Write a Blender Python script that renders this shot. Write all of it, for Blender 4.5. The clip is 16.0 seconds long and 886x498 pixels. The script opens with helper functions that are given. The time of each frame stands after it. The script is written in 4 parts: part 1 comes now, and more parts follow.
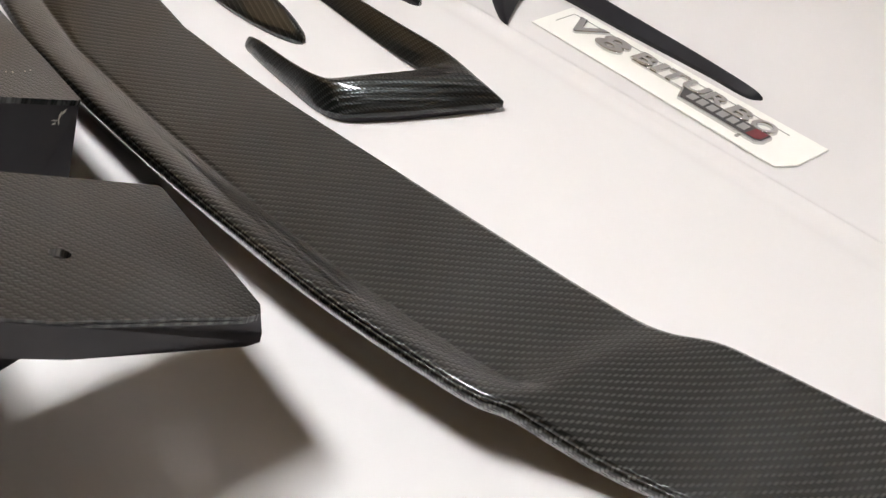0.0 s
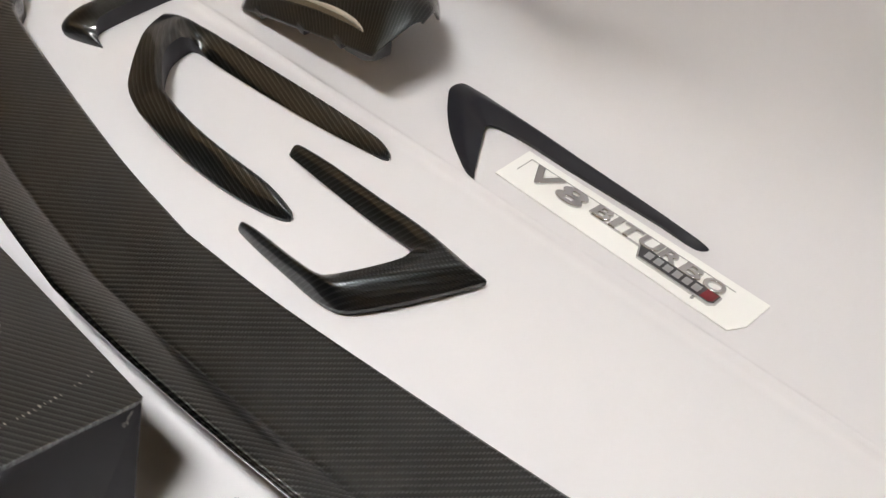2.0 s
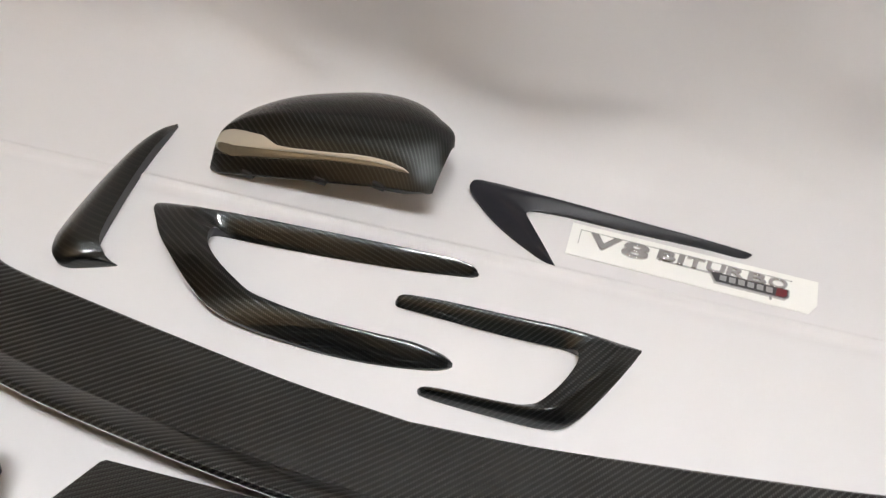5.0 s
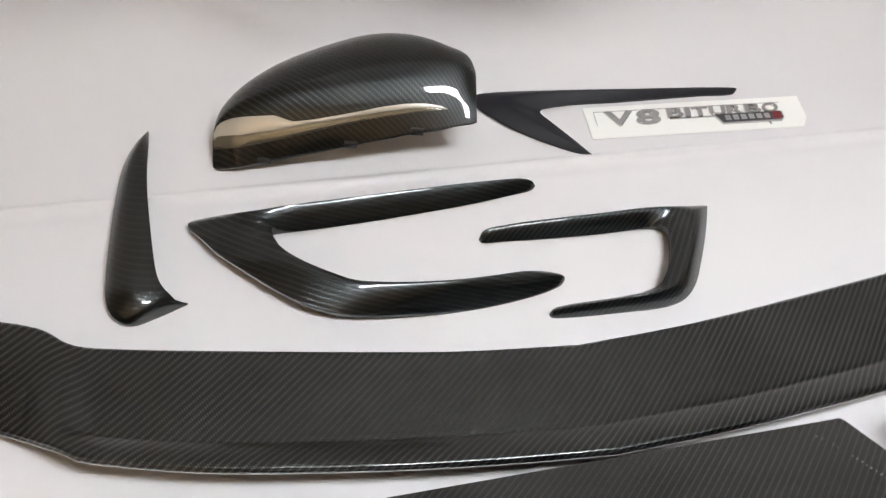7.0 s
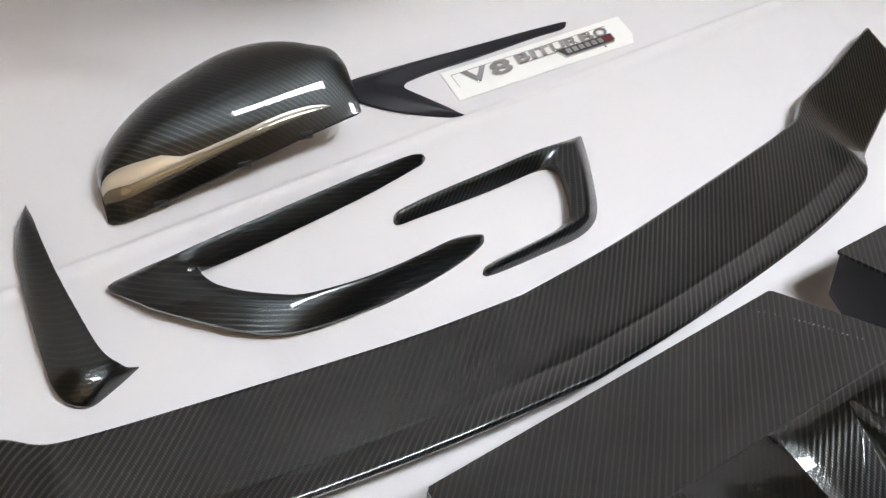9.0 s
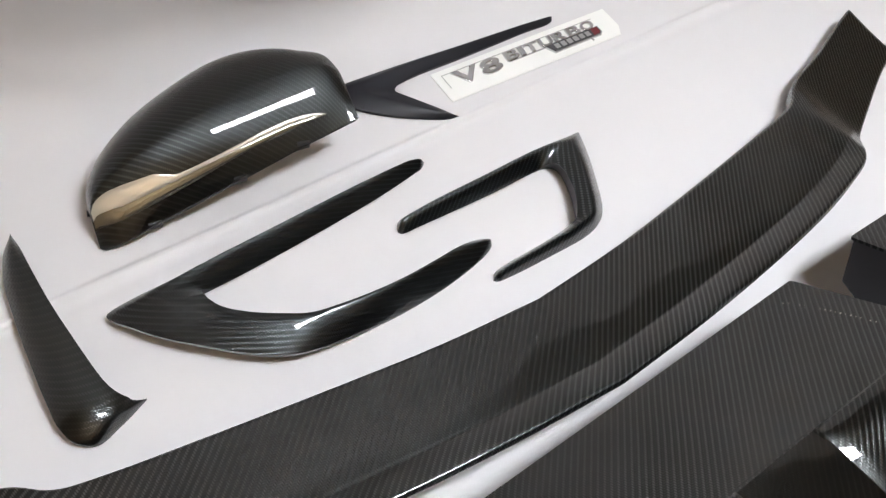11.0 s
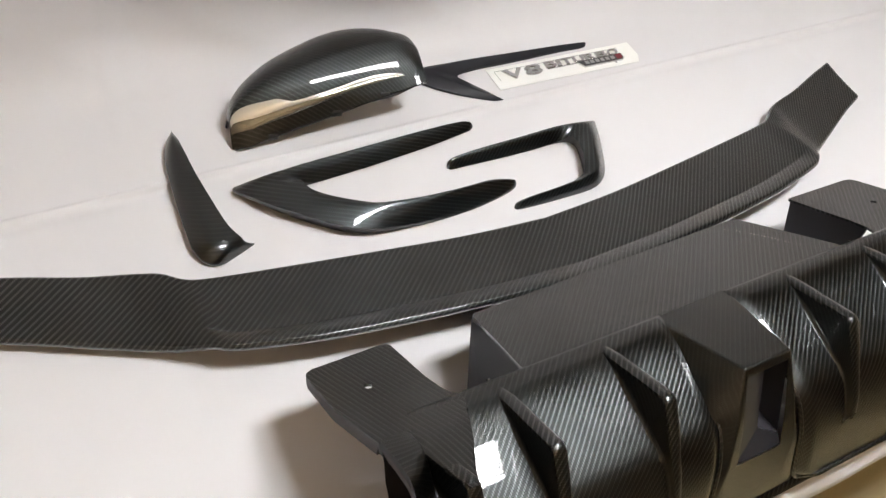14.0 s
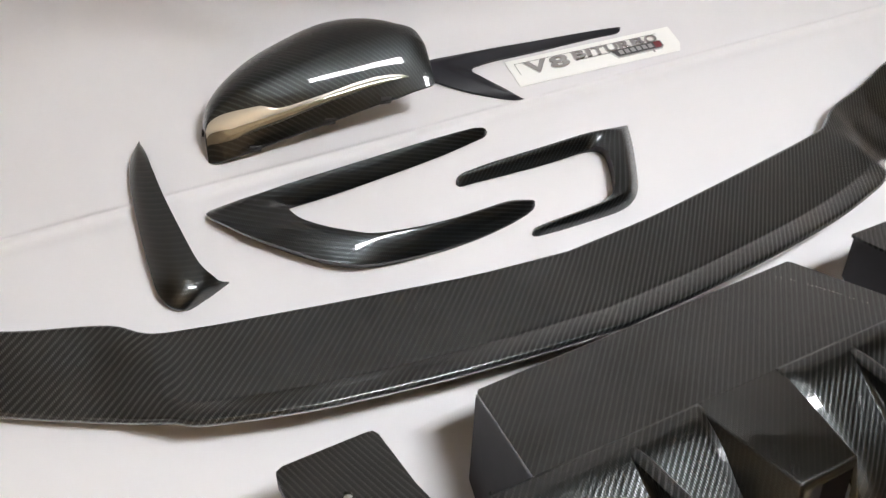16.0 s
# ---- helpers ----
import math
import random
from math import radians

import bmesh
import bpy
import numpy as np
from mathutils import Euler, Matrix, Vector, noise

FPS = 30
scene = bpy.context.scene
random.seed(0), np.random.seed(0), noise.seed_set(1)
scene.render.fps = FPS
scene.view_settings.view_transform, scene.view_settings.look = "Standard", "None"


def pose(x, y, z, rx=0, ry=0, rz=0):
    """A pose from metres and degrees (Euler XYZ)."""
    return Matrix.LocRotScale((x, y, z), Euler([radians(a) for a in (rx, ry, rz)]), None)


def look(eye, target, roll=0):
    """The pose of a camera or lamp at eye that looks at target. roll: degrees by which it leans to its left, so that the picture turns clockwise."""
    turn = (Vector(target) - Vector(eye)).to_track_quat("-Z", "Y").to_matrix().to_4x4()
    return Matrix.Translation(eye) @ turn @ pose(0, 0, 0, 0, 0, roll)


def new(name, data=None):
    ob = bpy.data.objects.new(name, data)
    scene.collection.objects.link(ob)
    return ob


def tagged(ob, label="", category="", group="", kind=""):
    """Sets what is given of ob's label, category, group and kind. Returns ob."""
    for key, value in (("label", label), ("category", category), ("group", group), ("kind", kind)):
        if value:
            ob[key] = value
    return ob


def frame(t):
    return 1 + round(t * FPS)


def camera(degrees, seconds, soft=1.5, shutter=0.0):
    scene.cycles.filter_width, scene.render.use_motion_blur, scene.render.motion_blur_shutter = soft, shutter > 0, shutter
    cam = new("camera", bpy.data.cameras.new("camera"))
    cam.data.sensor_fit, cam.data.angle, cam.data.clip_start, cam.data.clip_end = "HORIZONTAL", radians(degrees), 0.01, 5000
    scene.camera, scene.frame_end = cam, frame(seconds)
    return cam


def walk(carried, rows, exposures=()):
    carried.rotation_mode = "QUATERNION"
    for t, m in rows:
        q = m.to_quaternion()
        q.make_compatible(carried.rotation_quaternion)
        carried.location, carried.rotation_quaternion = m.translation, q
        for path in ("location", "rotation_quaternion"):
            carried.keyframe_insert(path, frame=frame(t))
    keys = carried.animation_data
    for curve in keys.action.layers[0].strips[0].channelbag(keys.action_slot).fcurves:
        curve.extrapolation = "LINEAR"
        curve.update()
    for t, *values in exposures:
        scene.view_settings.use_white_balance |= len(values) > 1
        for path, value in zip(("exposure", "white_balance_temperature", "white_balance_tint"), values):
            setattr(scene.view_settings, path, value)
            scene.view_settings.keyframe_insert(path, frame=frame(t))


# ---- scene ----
cam = camera(48.83, 16.0, soft=1.4, shutter=0.3)
PATH = [
    (0, (0.7726, -0.1975, 0.3395), (-0.5953, 0.5137, -0.9346), -0.18),
    (0.5, (0.7643, -0.1749, 0.3675), (-0.5974, 0.4788, -0.9433), -0.78),
    (1, (0.7465, -0.1527, 0.4061), (-0.5944, 0.4978, -0.9276), -1.89),
    (1.5, (0.7190, -0.1541, 0.4612), (-0.5698, 0.5362, -0.9036), -2.61),
    (2, (0.6897, -0.2055, 0.5314), (-0.4847, 0.5815, -0.8833), -1.53),
    (2.5, (0.6346, -0.3014, 0.6235), (-0.3702, 0.6659, -0.8100), 0.18),
    (3, (0.6125, -0.3649, 0.6715), (-0.3735, 0.6185, -0.7641), -1.06),
    (3.5, (0.5622, -0.3655, 0.6954), (-0.3882, 0.6331, -0.7536), -1.93),
    (6, (0.0952, -0.4708, 0.7345), (0.0649, 0.6903, -0.8937), 9.47),
    (6.5, (0.0075, -0.4320, 0.7253), (0.1009, 0.6597, -0.9479), 10.36),
    (7, (-0.0692, -0.4412, 0.7286), (0.1891, 0.6537, -0.9250), 12.35),
    (7.5, (-0.1697, -0.5014, 0.7520), (0.2550, 0.5935, -0.8670), 12.07),
    (8, (-0.2187, -0.5219, 0.7559), (0.3943, 0.5339, -0.8283), 15.51),
    (8.5, (-0.2116, -0.4645, 0.7493), (0.4193, 0.5511, -0.8540), 13.64),
    (9, (-0.2024, -0.4080, 0.7357), (0.4924, 0.5209, -0.8935), 16.04),
    (11.5, (-0.2458, -0.3640, 0.7059), (0.5504, 0.5137, -0.9052), 17.25),
    (12, (-0.2479, -0.4262, 0.7233), (0.5247, 0.5141, -0.8638), 16.94),
    (12.5, (-0.2744, -0.5077, 0.7569), (0.4701, 0.5206, -0.7885), 16.94),
    (13, (-0.3100, -0.5833, 0.7797), (0.3943, 0.4953, -0.7501), 15.05),
    (13.5, (-0.3484, -0.6449, 0.8034), (0.3561, 0.4863, -0.6880), 15.00),
    (14, (-0.3666, -0.6839, 0.8103), (0.3561, 0.4446, -0.6744), 15.91),
    (14.5, (-0.3789, -0.7168, 0.8117), (0.3404, 0.4067, -0.6784), 15.62),
    (15, (-0.3575, -0.6956, 0.8064), (0.3761, 0.3843, -0.7088), 16.26),
    (15.5, (-0.3131, -0.6021, 0.7943), (0.3790, 0.4498, -0.7595), 16.30),
    (16, (-0.2807, -0.5191, 0.7748), (0.3736, 0.4985, -0.8178), 17.17),
]
walk(cam, [(t, look(eye, target, roll)) for t, eye, target, roll in PATH], ((0.0, 0.12, 6660, 10), (0.7, 0.06, 6660, 10), (1.5, -0.07, 6660, 10), (2.4, -0.05, 6610, 10), (3.5, 0.0, 6610, 10), (6.5, -0.05, 6410, 10), (9.0, 0.04, 6210, 10), (11.5, 0.04, 6260, 10), (14.5, 0.05, 6510, 10), (16.0, 0.05, 6360, 10)))

# ---- light ----
world = bpy.data.worlds.new("world")
scene.world = world
world.use_nodes = True
world.node_tree.nodes["Background"].inputs[0].default_value = (0.9, 0.8, 0.7, 1)
world.node_tree.nodes["Background"].inputs[1].default_value = 0.05

TURN = 8.5                      # the table is turned by this against the world's axes
TABLE = (0.177, -0.376)         # a point on the table's middle line, near its front
TABLE_Z = -0.006                # the cloth lies on it
FLOOR_Z = -0.74
CEILING_Z = 1.95
LAMP_STRENGTH = 124.0


# ---- materials ----
def material(name):
    m = bpy.data.materials.new(name)
    m.use_nodes = True
    return m, m.node_tree, m.node_tree.nodes["Principled BSDF"]


def add(nt, kind, **settings):
    n = nt.nodes.new(kind)
    for key, value in settings.items():
        if key == "operation":
            n.operation = value
        elif key == "blend":
            n.blend_type = value
        elif key == "data":
            n.data_type = value
    return n


def calc(nt, op, a, b=None):
    n = add(nt, "ShaderNodeMath", operation=op)
    for i, v in enumerate((a, b)):
        if v is None:
            continue
        if isinstance(v, (int, float)):
            n.inputs[i].default_value = v
        else:
            nt.links.new(v, n.inputs[i])
    return n.outputs[0]


def mix(nt, fac, a, b):
    n = add(nt, "ShaderNodeMix", data="RGBA")
    for sock, v in ((n.inputs[0], fac), (n.inputs[6], a), (n.inputs[7], b)):
        if isinstance(v, (int, float)):
            sock.default_value = v
        elif isinstance(v, tuple):
            sock.default_value = (*v, 1)
        else:
            nt.links.new(v, sock)
    return n.outputs[2]


def noise_tex(nt, vector, scale, detail=3.0, rough=0.5):
    n = nt.nodes.new("ShaderNodeTexNoise")
    n.inputs["Scale"].default_value = scale
    n.inputs["Detail"].default_value = detail
    n.inputs["Roughness"].default_value = rough
    if vector is not None:
        nt.links.new(vector, n.inputs["Vector"])
    return n.outputs["Fac"]


def carbon(name, tow=0.0016, light=0.104, dark=0.020, coat=1.0, weft_share=0.2, tint=(0.93, 1.0, 0.98)):
    """Twill-woven carbon fibre under clear lacquer; the weave lies on the UV map, in metres."""
    m, nt, b = material(name)
    uv = nt.nodes.new("ShaderNodeUVMap")
    wobble = nt.nodes.new("ShaderNodeTexNoise")
    wobble.inputs["Scale"].default_value = 9.0
    nt.links.new(uv.outputs[0], wobble.inputs["Vector"])
    bend = nt.nodes.new("ShaderNodeVectorMath")
    bend.operation = "MULTIPLY_ADD"
    nt.links.new(wobble.outputs["Color"], bend.inputs[0])
    bend.inputs[1].default_value = (0.0014, 0.0014, 0)
    nt.links.new(uv.outputs[0], bend.inputs[2])
    sep = nt.nodes.new("ShaderNodeSeparateXYZ")
    nt.links.new(bend.outputs[0], sep.inputs[0])
    x = calc(nt, "DIVIDE", sep.outputs[0], tow)
    y = calc(nt, "DIVIDE", sep.outputs[1], tow)
    ix, iy = calc(nt, "FLOOR", x), calc(nt, "FLOOR", y)
    step = calc(nt, "FLOORED_MODULO", calc(nt, "ADD", ix, iy), 4.0)
    over = calc(nt, "LESS_THAN", step, 2.0)
    fx, fy = calc(nt, "FRACT", x), calc(nt, "FRACT", y)

    def hump(v):
        return calc(nt, "SINE", calc(nt, "MULTIPLY", v, math.pi))

    # each tow lies over two of the others, as a short rounded float
    warp = calc(nt, "MULTIPLY", hump(fx), hump(calc(nt, "MULTIPLY", calc(nt, "ADD", step, fy), 0.5)))
    weft = calc(nt, "MULTIPLY", hump(fy), hump(calc(nt, "MULTIPLY", calc(nt, "ADD", calc(nt, "SUBTRACT", step, 2.0), fx), 0.5)))
    warp = calc(nt, "MULTIPLY", warp, over)
    weft = calc(nt, "MULTIPLY", weft, calc(nt, "SUBTRACT", 1.0, over))
    height = calc(nt, "ADD", warp, weft)
    # long thin fibres inside each tow
    fibre = nt.nodes.new("ShaderNodeCombineXYZ")
    nt.links.new(calc(nt, "ADD", calc(nt, "MULTIPLY", x, calc(nt, "ADD", calc(nt, "MULTIPLY", over, 6.0), 0.4)), 0.0), fibre.inputs[0])
    nt.links.new(calc(nt, "MULTIPLY", y, calc(nt, "SUBTRACT", 6.4, calc(nt, "MULTIPLY", over, 6.0))), fibre.inputs[1])
    grain = noise_tex(nt, fibre.outputs[0], 1.2, 2.0)
    patch = noise_tex(nt, uv.outputs[0], 14.0, 2.0)
    shade = calc(nt, "ADD", calc(nt, "MULTIPLY", grain, 0.8), calc(nt, "MULTIPLY", patch, 0.6))
    shade = calc(nt, "MULTIPLY", shade, calc(nt, "ADD", calc(nt, "POWER", warp, 0.8), calc(nt, "MULTIPLY", weft, weft_share)))
    colour = mix(nt, shade, tuple(dark * c for c in tint), tuple(light * c for c in tint))
    nt.links.new(colour, b.inputs["Base Color"])
    b.inputs["Metallic"].default_value = 1.0
    b.inputs["Roughness"].default_value = 0.31
    b.inputs["Anisotropic"].default_value = 0.6
    nt.links.new(calc(nt, "MULTIPLY", calc(nt, "SUBTRACT", 1.0, over), 0.25), b.inputs["Anisotropic Rotation"])
    tangent = nt.nodes.new("ShaderNodeTangent")
    tangent.direction_type = "UV_MAP"
    nt.links.new(tangent.outputs[0], b.inputs["Tangent"])
    bump = nt.nodes.new("ShaderNodeBump")
    bump.inputs["Strength"].default_value = 0.3
    bump.inputs["Distance"].default_value = 0.0005
    nt.links.new(height, bump.inputs["Height"])
    nt.links.new(bump.outputs[0], b.inputs["Normal"])
    b.inputs["Coat Weight"].default_value = coat
    b.inputs["Coat IOR"].default_value = 1.48
    haze = noise_tex(nt, uv.outputs[0], 30.0, 4.0)
    nt.links.new(calc(nt, "ADD", calc(nt, "MULTIPLY", haze, 0.03), 0.008), b.inputs["Coat Roughness"])
    ripple = nt.nodes.new("ShaderNodeBump")
    ripple.inputs["Strength"].default_value = 0.035
    ripple.inputs["Distance"].default_value = 0.001
    nt.links.new(noise_tex(nt, uv.outputs[0], 60.0, 2.0), ripple.inputs["Height"])
    nt.links.new(ripple.outputs[0], b.inputs["Coat Normal"])
    return m


def plain(name, colour, rough=0.5, metal=0.0, vary=0.12, scale=40.0, bump=0.0, coat=0.0, spec=0.5):
    m, nt, b = material(name)
    tc = nt.nodes.new("ShaderNodeTexCoord")
    big, fine = noise_tex(nt, tc.outputs["Object"], scale * 0.12, 3.0), noise_tex(nt, tc.outputs["Object"], scale, 5.0, 0.65)
    fac = calc(nt, "ADD", calc(nt, "MULTIPLY", big, 0.6), calc(nt, "MULTIPLY", fine, 0.4))
    nt.links.new(mix(nt, fac, tuple(c * (1 - vary) for c in colour), tuple(min(1, c * (1 + vary)) for c in colour)), b.inputs["Base Color"])
    nt.links.new(calc(nt, "ADD", calc(nt, "MULTIPLY", fine, 0.12), max(0.0, rough - 0.06)), b.inputs["Roughness"])
    b.inputs["Metallic"].default_value = metal
    b.inputs["Specular IOR Level"].default_value = spec
    b.inputs["Coat Weight"].default_value = coat
    if bump:
        n = nt.nodes.new("ShaderNodeBump")
        n.inputs["Strength"].default_value = 0.5
        n.inputs["Distance"].default_value = bump
        nt.links.new(fine, n.inputs["Height"])
        nt.links.new(n.outputs[0], b.inputs["Normal"])
    return m


def cloth_material(name, colour):
    """Fine plain-woven cotton with faint yarn relief and soft rumples."""
    m, nt, b = material(name)
    uv = nt.nodes.new("ShaderNodeUVMap")
    sep = nt.nodes.new("ShaderNodeSeparateXYZ")
    nt.links.new(uv.outputs[0], sep.inputs[0])
    wx = calc(nt, "SINE", calc(nt, "MULTIPLY", sep.outputs[0], 2 * math.pi / 0.0011))
    wy = calc(nt, "SINE", calc(nt, "MULTIPLY", sep.outputs[1], 2 * math.pi / 0.0011))
    weave = calc(nt, "MULTIPLY", wx, wy)
    soft = noise_tex(nt, uv.outputs[0], 7.0, 4.0)
    lint = noise_tex(nt, uv.outputs[0], 260.0, 3.0)
    nt.links.new(mix(nt, calc(nt, "ADD", calc(nt, "MULTIPLY", soft, 0.7), calc(nt, "MULTIPLY", lint, 0.3)),
                     tuple(c * 0.965 for c in colour), tuple(min(1, c * 1.02) for c in colour)), b.inputs["Base Color"])
    b.inputs["Roughness"].default_value = 0.85
    b.inputs["Specular IOR Level"].default_value = 0.2
    b.inputs["Sheen Weight"].default_value = 0.15
    bump = nt.nodes.new("ShaderNodeBump")
    bump.inputs["Strength"].default_value = 0.35
    bump.inputs["Distance"].default_value = 0.002
    rumple = noise_tex(nt, uv.outputs[0], 16.0, 3.0, 0.55)
    nt.links.new(calc(nt, "ADD", calc(nt, "MULTIPLY", rumple, 1.0), calc(nt, "MULTIPLY", weave, 0.012)), bump.inputs["Height"])
    nt.links.new(bump.outputs[0], b.inputs["Normal"])
    return m


def wood_material(name, pale, deep):
    m, nt, b = material(name)
    tc = nt.nodes.new("ShaderNodeTexCoord")
    info = nt.nodes.new("ShaderNodeObjectInfo")
    mp = nt.nodes.new("ShaderNodeMapping")
    mp.inputs["Scale"].default_value = (2.0, 26.0, 4.0)
    nt.links.new(tc.outputs["Object"], mp.inputs["Vector"])
    nt.links.new(info.outputs["Random"], mp.inputs["Location"])
    ring = noise_tex(nt, mp.outputs[0], 2.2, 6.0, 0.6)
    tone = calc(nt, "ADD", calc(nt, "MULTIPLY", ring, 0.8), calc(nt, "MULTIPLY", info.outputs["Random"], 0.25))
    nt.links.new(mix(nt, tone, deep, pale), b.inputs["Base Color"])
    b.inputs["Roughness"].default_value = 0.42
    bump = nt.nodes.new("ShaderNodeBump")
    bump.inputs["Strength"].default_value = 0.2
    bump.inputs["Distance"].default_value = 0.0006
    nt.links.new(ring, bump.inputs["Height"])
    nt.links.new(bump.outputs[0], b.inputs["Normal"])
    return m


def glowing(name, colour, strength):
    m, nt, b = material(name)
    b.inputs["Base Color"].default_value = (0.9, 0.9, 0.9, 1)
    b.inputs["Emission Color"].default_value = (*colour, 1)
    b.inputs["Emission Strength"].default_value = strength
    return m


CARBON = carbon("lacquered_carbon")
CARBON_FINE = carbon("lacquered_carbon_fine", tow=0.0017, light=0.165, weft_share=0.10)
TRIM_CARBON = carbon("lacquered_carbon_trim", tow=0.0015, light=0.090, tint=(0.88, 1.0, 1.03))
CAP_CARBON = carbon("lacquered_carbon_cap", tow=0.0015, light=0.060, tint=(0.92, 1.0, 0.99))
# same carbon, weave dimmed and blacks lifted for faces the lamp hardly catches
DIM_CARBON = carbon("lacquered_carbon_dim", tow=0.0015, light=0.050, dark=0.032)
CLOTH = cloth_material("white_cotton", (0.75, 0.735, 0.735))
MATTE_BLACK = plain("satin_black_plastic", (0.013, 0.013, 0.017), 0.45, vary=0.2, scale=90, spec=0.22)
INNER_BLACK = plain("raw_inner_side", (0.032, 0.031, 0.036), 0.5, vary=0.25, scale=60, spec=0.25)
GLOSS_BLACK = plain("lacquered_black", (0.016, 0.016, 0.020), 0.45, vary=0.3, scale=50, coat=0.6, spec=0.2)
BLACK_PLASTIC = plain("black_plastic", (0.018, 0.018, 0.019), 0.5, vary=0.2, scale=90, bump=0.0002)
CHROME = plain("chrome", (0.60, 0.60, 0.60), 0.10, metal=1.0, vary=0.04)
# chrome with the room's dark reflection put in as a brown tint
STRIP_CHROME = plain("strip_chrome", (0.29, 0.275, 0.225), 0.12, metal=0.85, vary=0.06, coat=1.0)
PAPER = plain("white_backing_film", (0.93, 0.93, 0.89), 0.45, vary=0.02, scale=60)
PLATE_DARK = plain("dark_plate", (0.05, 0.05, 0.052), 0.3, vary=0.2)
PLATE_RED = plain("red_enamel", (0.16, 0.012, 0.018), 0.3, vary=0.1, coat=0.5)
PLATE_GREY = plain("plate_grey", (0.42, 0.42, 0.42), 0.35, metal=0.6, vary=0.1)
LINE_GREY = plain("cut_line_grey", (0.33, 0.33, 0.31), 0.6)
WALL = plain("warm_wall_paint", (0.48, 0.41, 0.32), 0.8, vary=0.05, scale=18, bump=0.0004)
CEILING = plain("ceiling_paint", (0.46, 0.405, 0.33), 0.85, vary=0.04, scale=12, bump=0.0004)
FLOOR_WOOD = wood_material("pale_laminate", (0.82, 0.72, 0.45), (0.64, 0.53, 0.29))
TABLE_WOOD = wood_material("table_board", (0.55, 0.44, 0.3), (0.40, 0.3, 0.19))
SCUFF_AND_SPECKS = plain("pale_scuff_and_specks", (0.42, 0.40, 0.36), 0.5, vary=0.2, scale=400)
DARK_FABRIC = plain("dark_fabric", (0.03, 0.026, 0.024), 0.9, vary=0.3, scale=120, bump=0.001)
STEEL = plain("painted_steel", (0.55, 0.55, 0.55), 0.4, metal=0.3)
LAMP = glowing("lamp_diffuser", (0.985, 0.99, 1.01), LAMP_STRENGTH)

# glow of the added, unseen uplighter that warms the shadows
WARM_FILL = glowing("warm_fill_glow", (1.0, 0.84, 0.68), 110.0)

LENS_GLASS, lens_nt, lens_b = material("clear_lens")
lens_b.inputs["Base Color"].default_value = (0.82, 0.77, 0.66, 1)
lens_b.inputs["Metallic"].default_value = 0.55
lens_b.inputs["Roughness"].default_value = 0.12
lens_b.inputs["Coat Weight"].default_value = 1.0


# ---- builders ----
def link(name, me, mat, parent=None, label="", sharp=40):
    me.materials.append(mat)
    for p in me.polygons:
        p.use_smooth = True
    me.set_sharp_from_angle(angle=radians(sharp))
    ob = new(name, me)
    if parent is not None:
        ob.parent = parent
    if label:
        ob["label"] = label
    return ob


def box_uv(bm, turn=0.0):
    """UVs in metres, thrown on along each face's main direction."""
    layer = bm.loops.layers.uv.verify()
    c, s = math.cos(radians(turn)), math.sin(radians(turn))
    for f in bm.faces:
        n = f.normal
        a = max(range(3), key=lambda i: abs(n[i]))
        for loop in f.loops:
            p = loop.vert.co
            q = ((p.y, -p.z), (p.x, -p.z), (p.x, -p.y))[a]
            stretch = 1.0 / max(0.5, abs(n[a]))
            loop[layer].uv = (c * q[0] - s * q[1] * stretch, s * q[0] + c * q[1] * stretch)


def part(name, bm, mat, parent=None, label="", turn=0.0, sharp=40):
    bm.normal_update()
    box_uv(bm, turn)
    me = bpy.data.meshes.new(name)
    bm.to_mesh(me)
    bm.free()
    return link(name, me, mat, parent, label, sharp)


def grid(rows, turn=0.0, across_part=None, along_part=None):
    """A mesh through rows of points, with UVs that run along the surface in metres."""
    nr, nc = len(rows), len(rows[0])
    pts = np.array([[tuple(p) for p in r] for r in rows], float)
    along = np.zeros((nr, nc))
    across = np.zeros((nr, nc))
    along[1:] = np.cumsum(np.linalg.norm(np.diff(pts, axis=0), axis=2).mean(1))[:, None]
    across[:, 1:] = np.cumsum(np.linalg.norm(np.diff(pts, axis=1), axis=2), axis=1)
    across -= across.mean(1, keepdims=True)
    c, s = math.cos(radians(turn)), math.sin(radians(turn))
    uvs = np.stack([c * along - s * across, s * along + c * across], -1)
    if across_part:
        pts, uvs = pts[:, across_part[0]:across_part[1]], uvs[:, across_part[0]:across_part[1]]
    if along_part:
        pts, uvs = pts[along_part[0]:along_part[1]], uvs[along_part[0]:along_part[1]]
    nr, nc = pts.shape[:2]
    uvs = uvs.reshape(-1, 2)
    faces = [(i * nc + j, (i + 1) * nc + j, (i + 1) * nc + j + 1, i * nc + j + 1) for i in range(nr - 1) for j in range(nc - 1)]
    me = bpy.data.meshes.new("surface")
    me.from_pydata([tuple(p) for p in pts.reshape(-1, 3)], [], faces)
    layer = me.uv_layers.new(name="UVMap")
    idx = np.zeros(len(me.loops), int)
    me.loops.foreach_get("vertex_index", idx)
    layer.data.foreach_set("uv", uvs[idx].ravel())
    return me


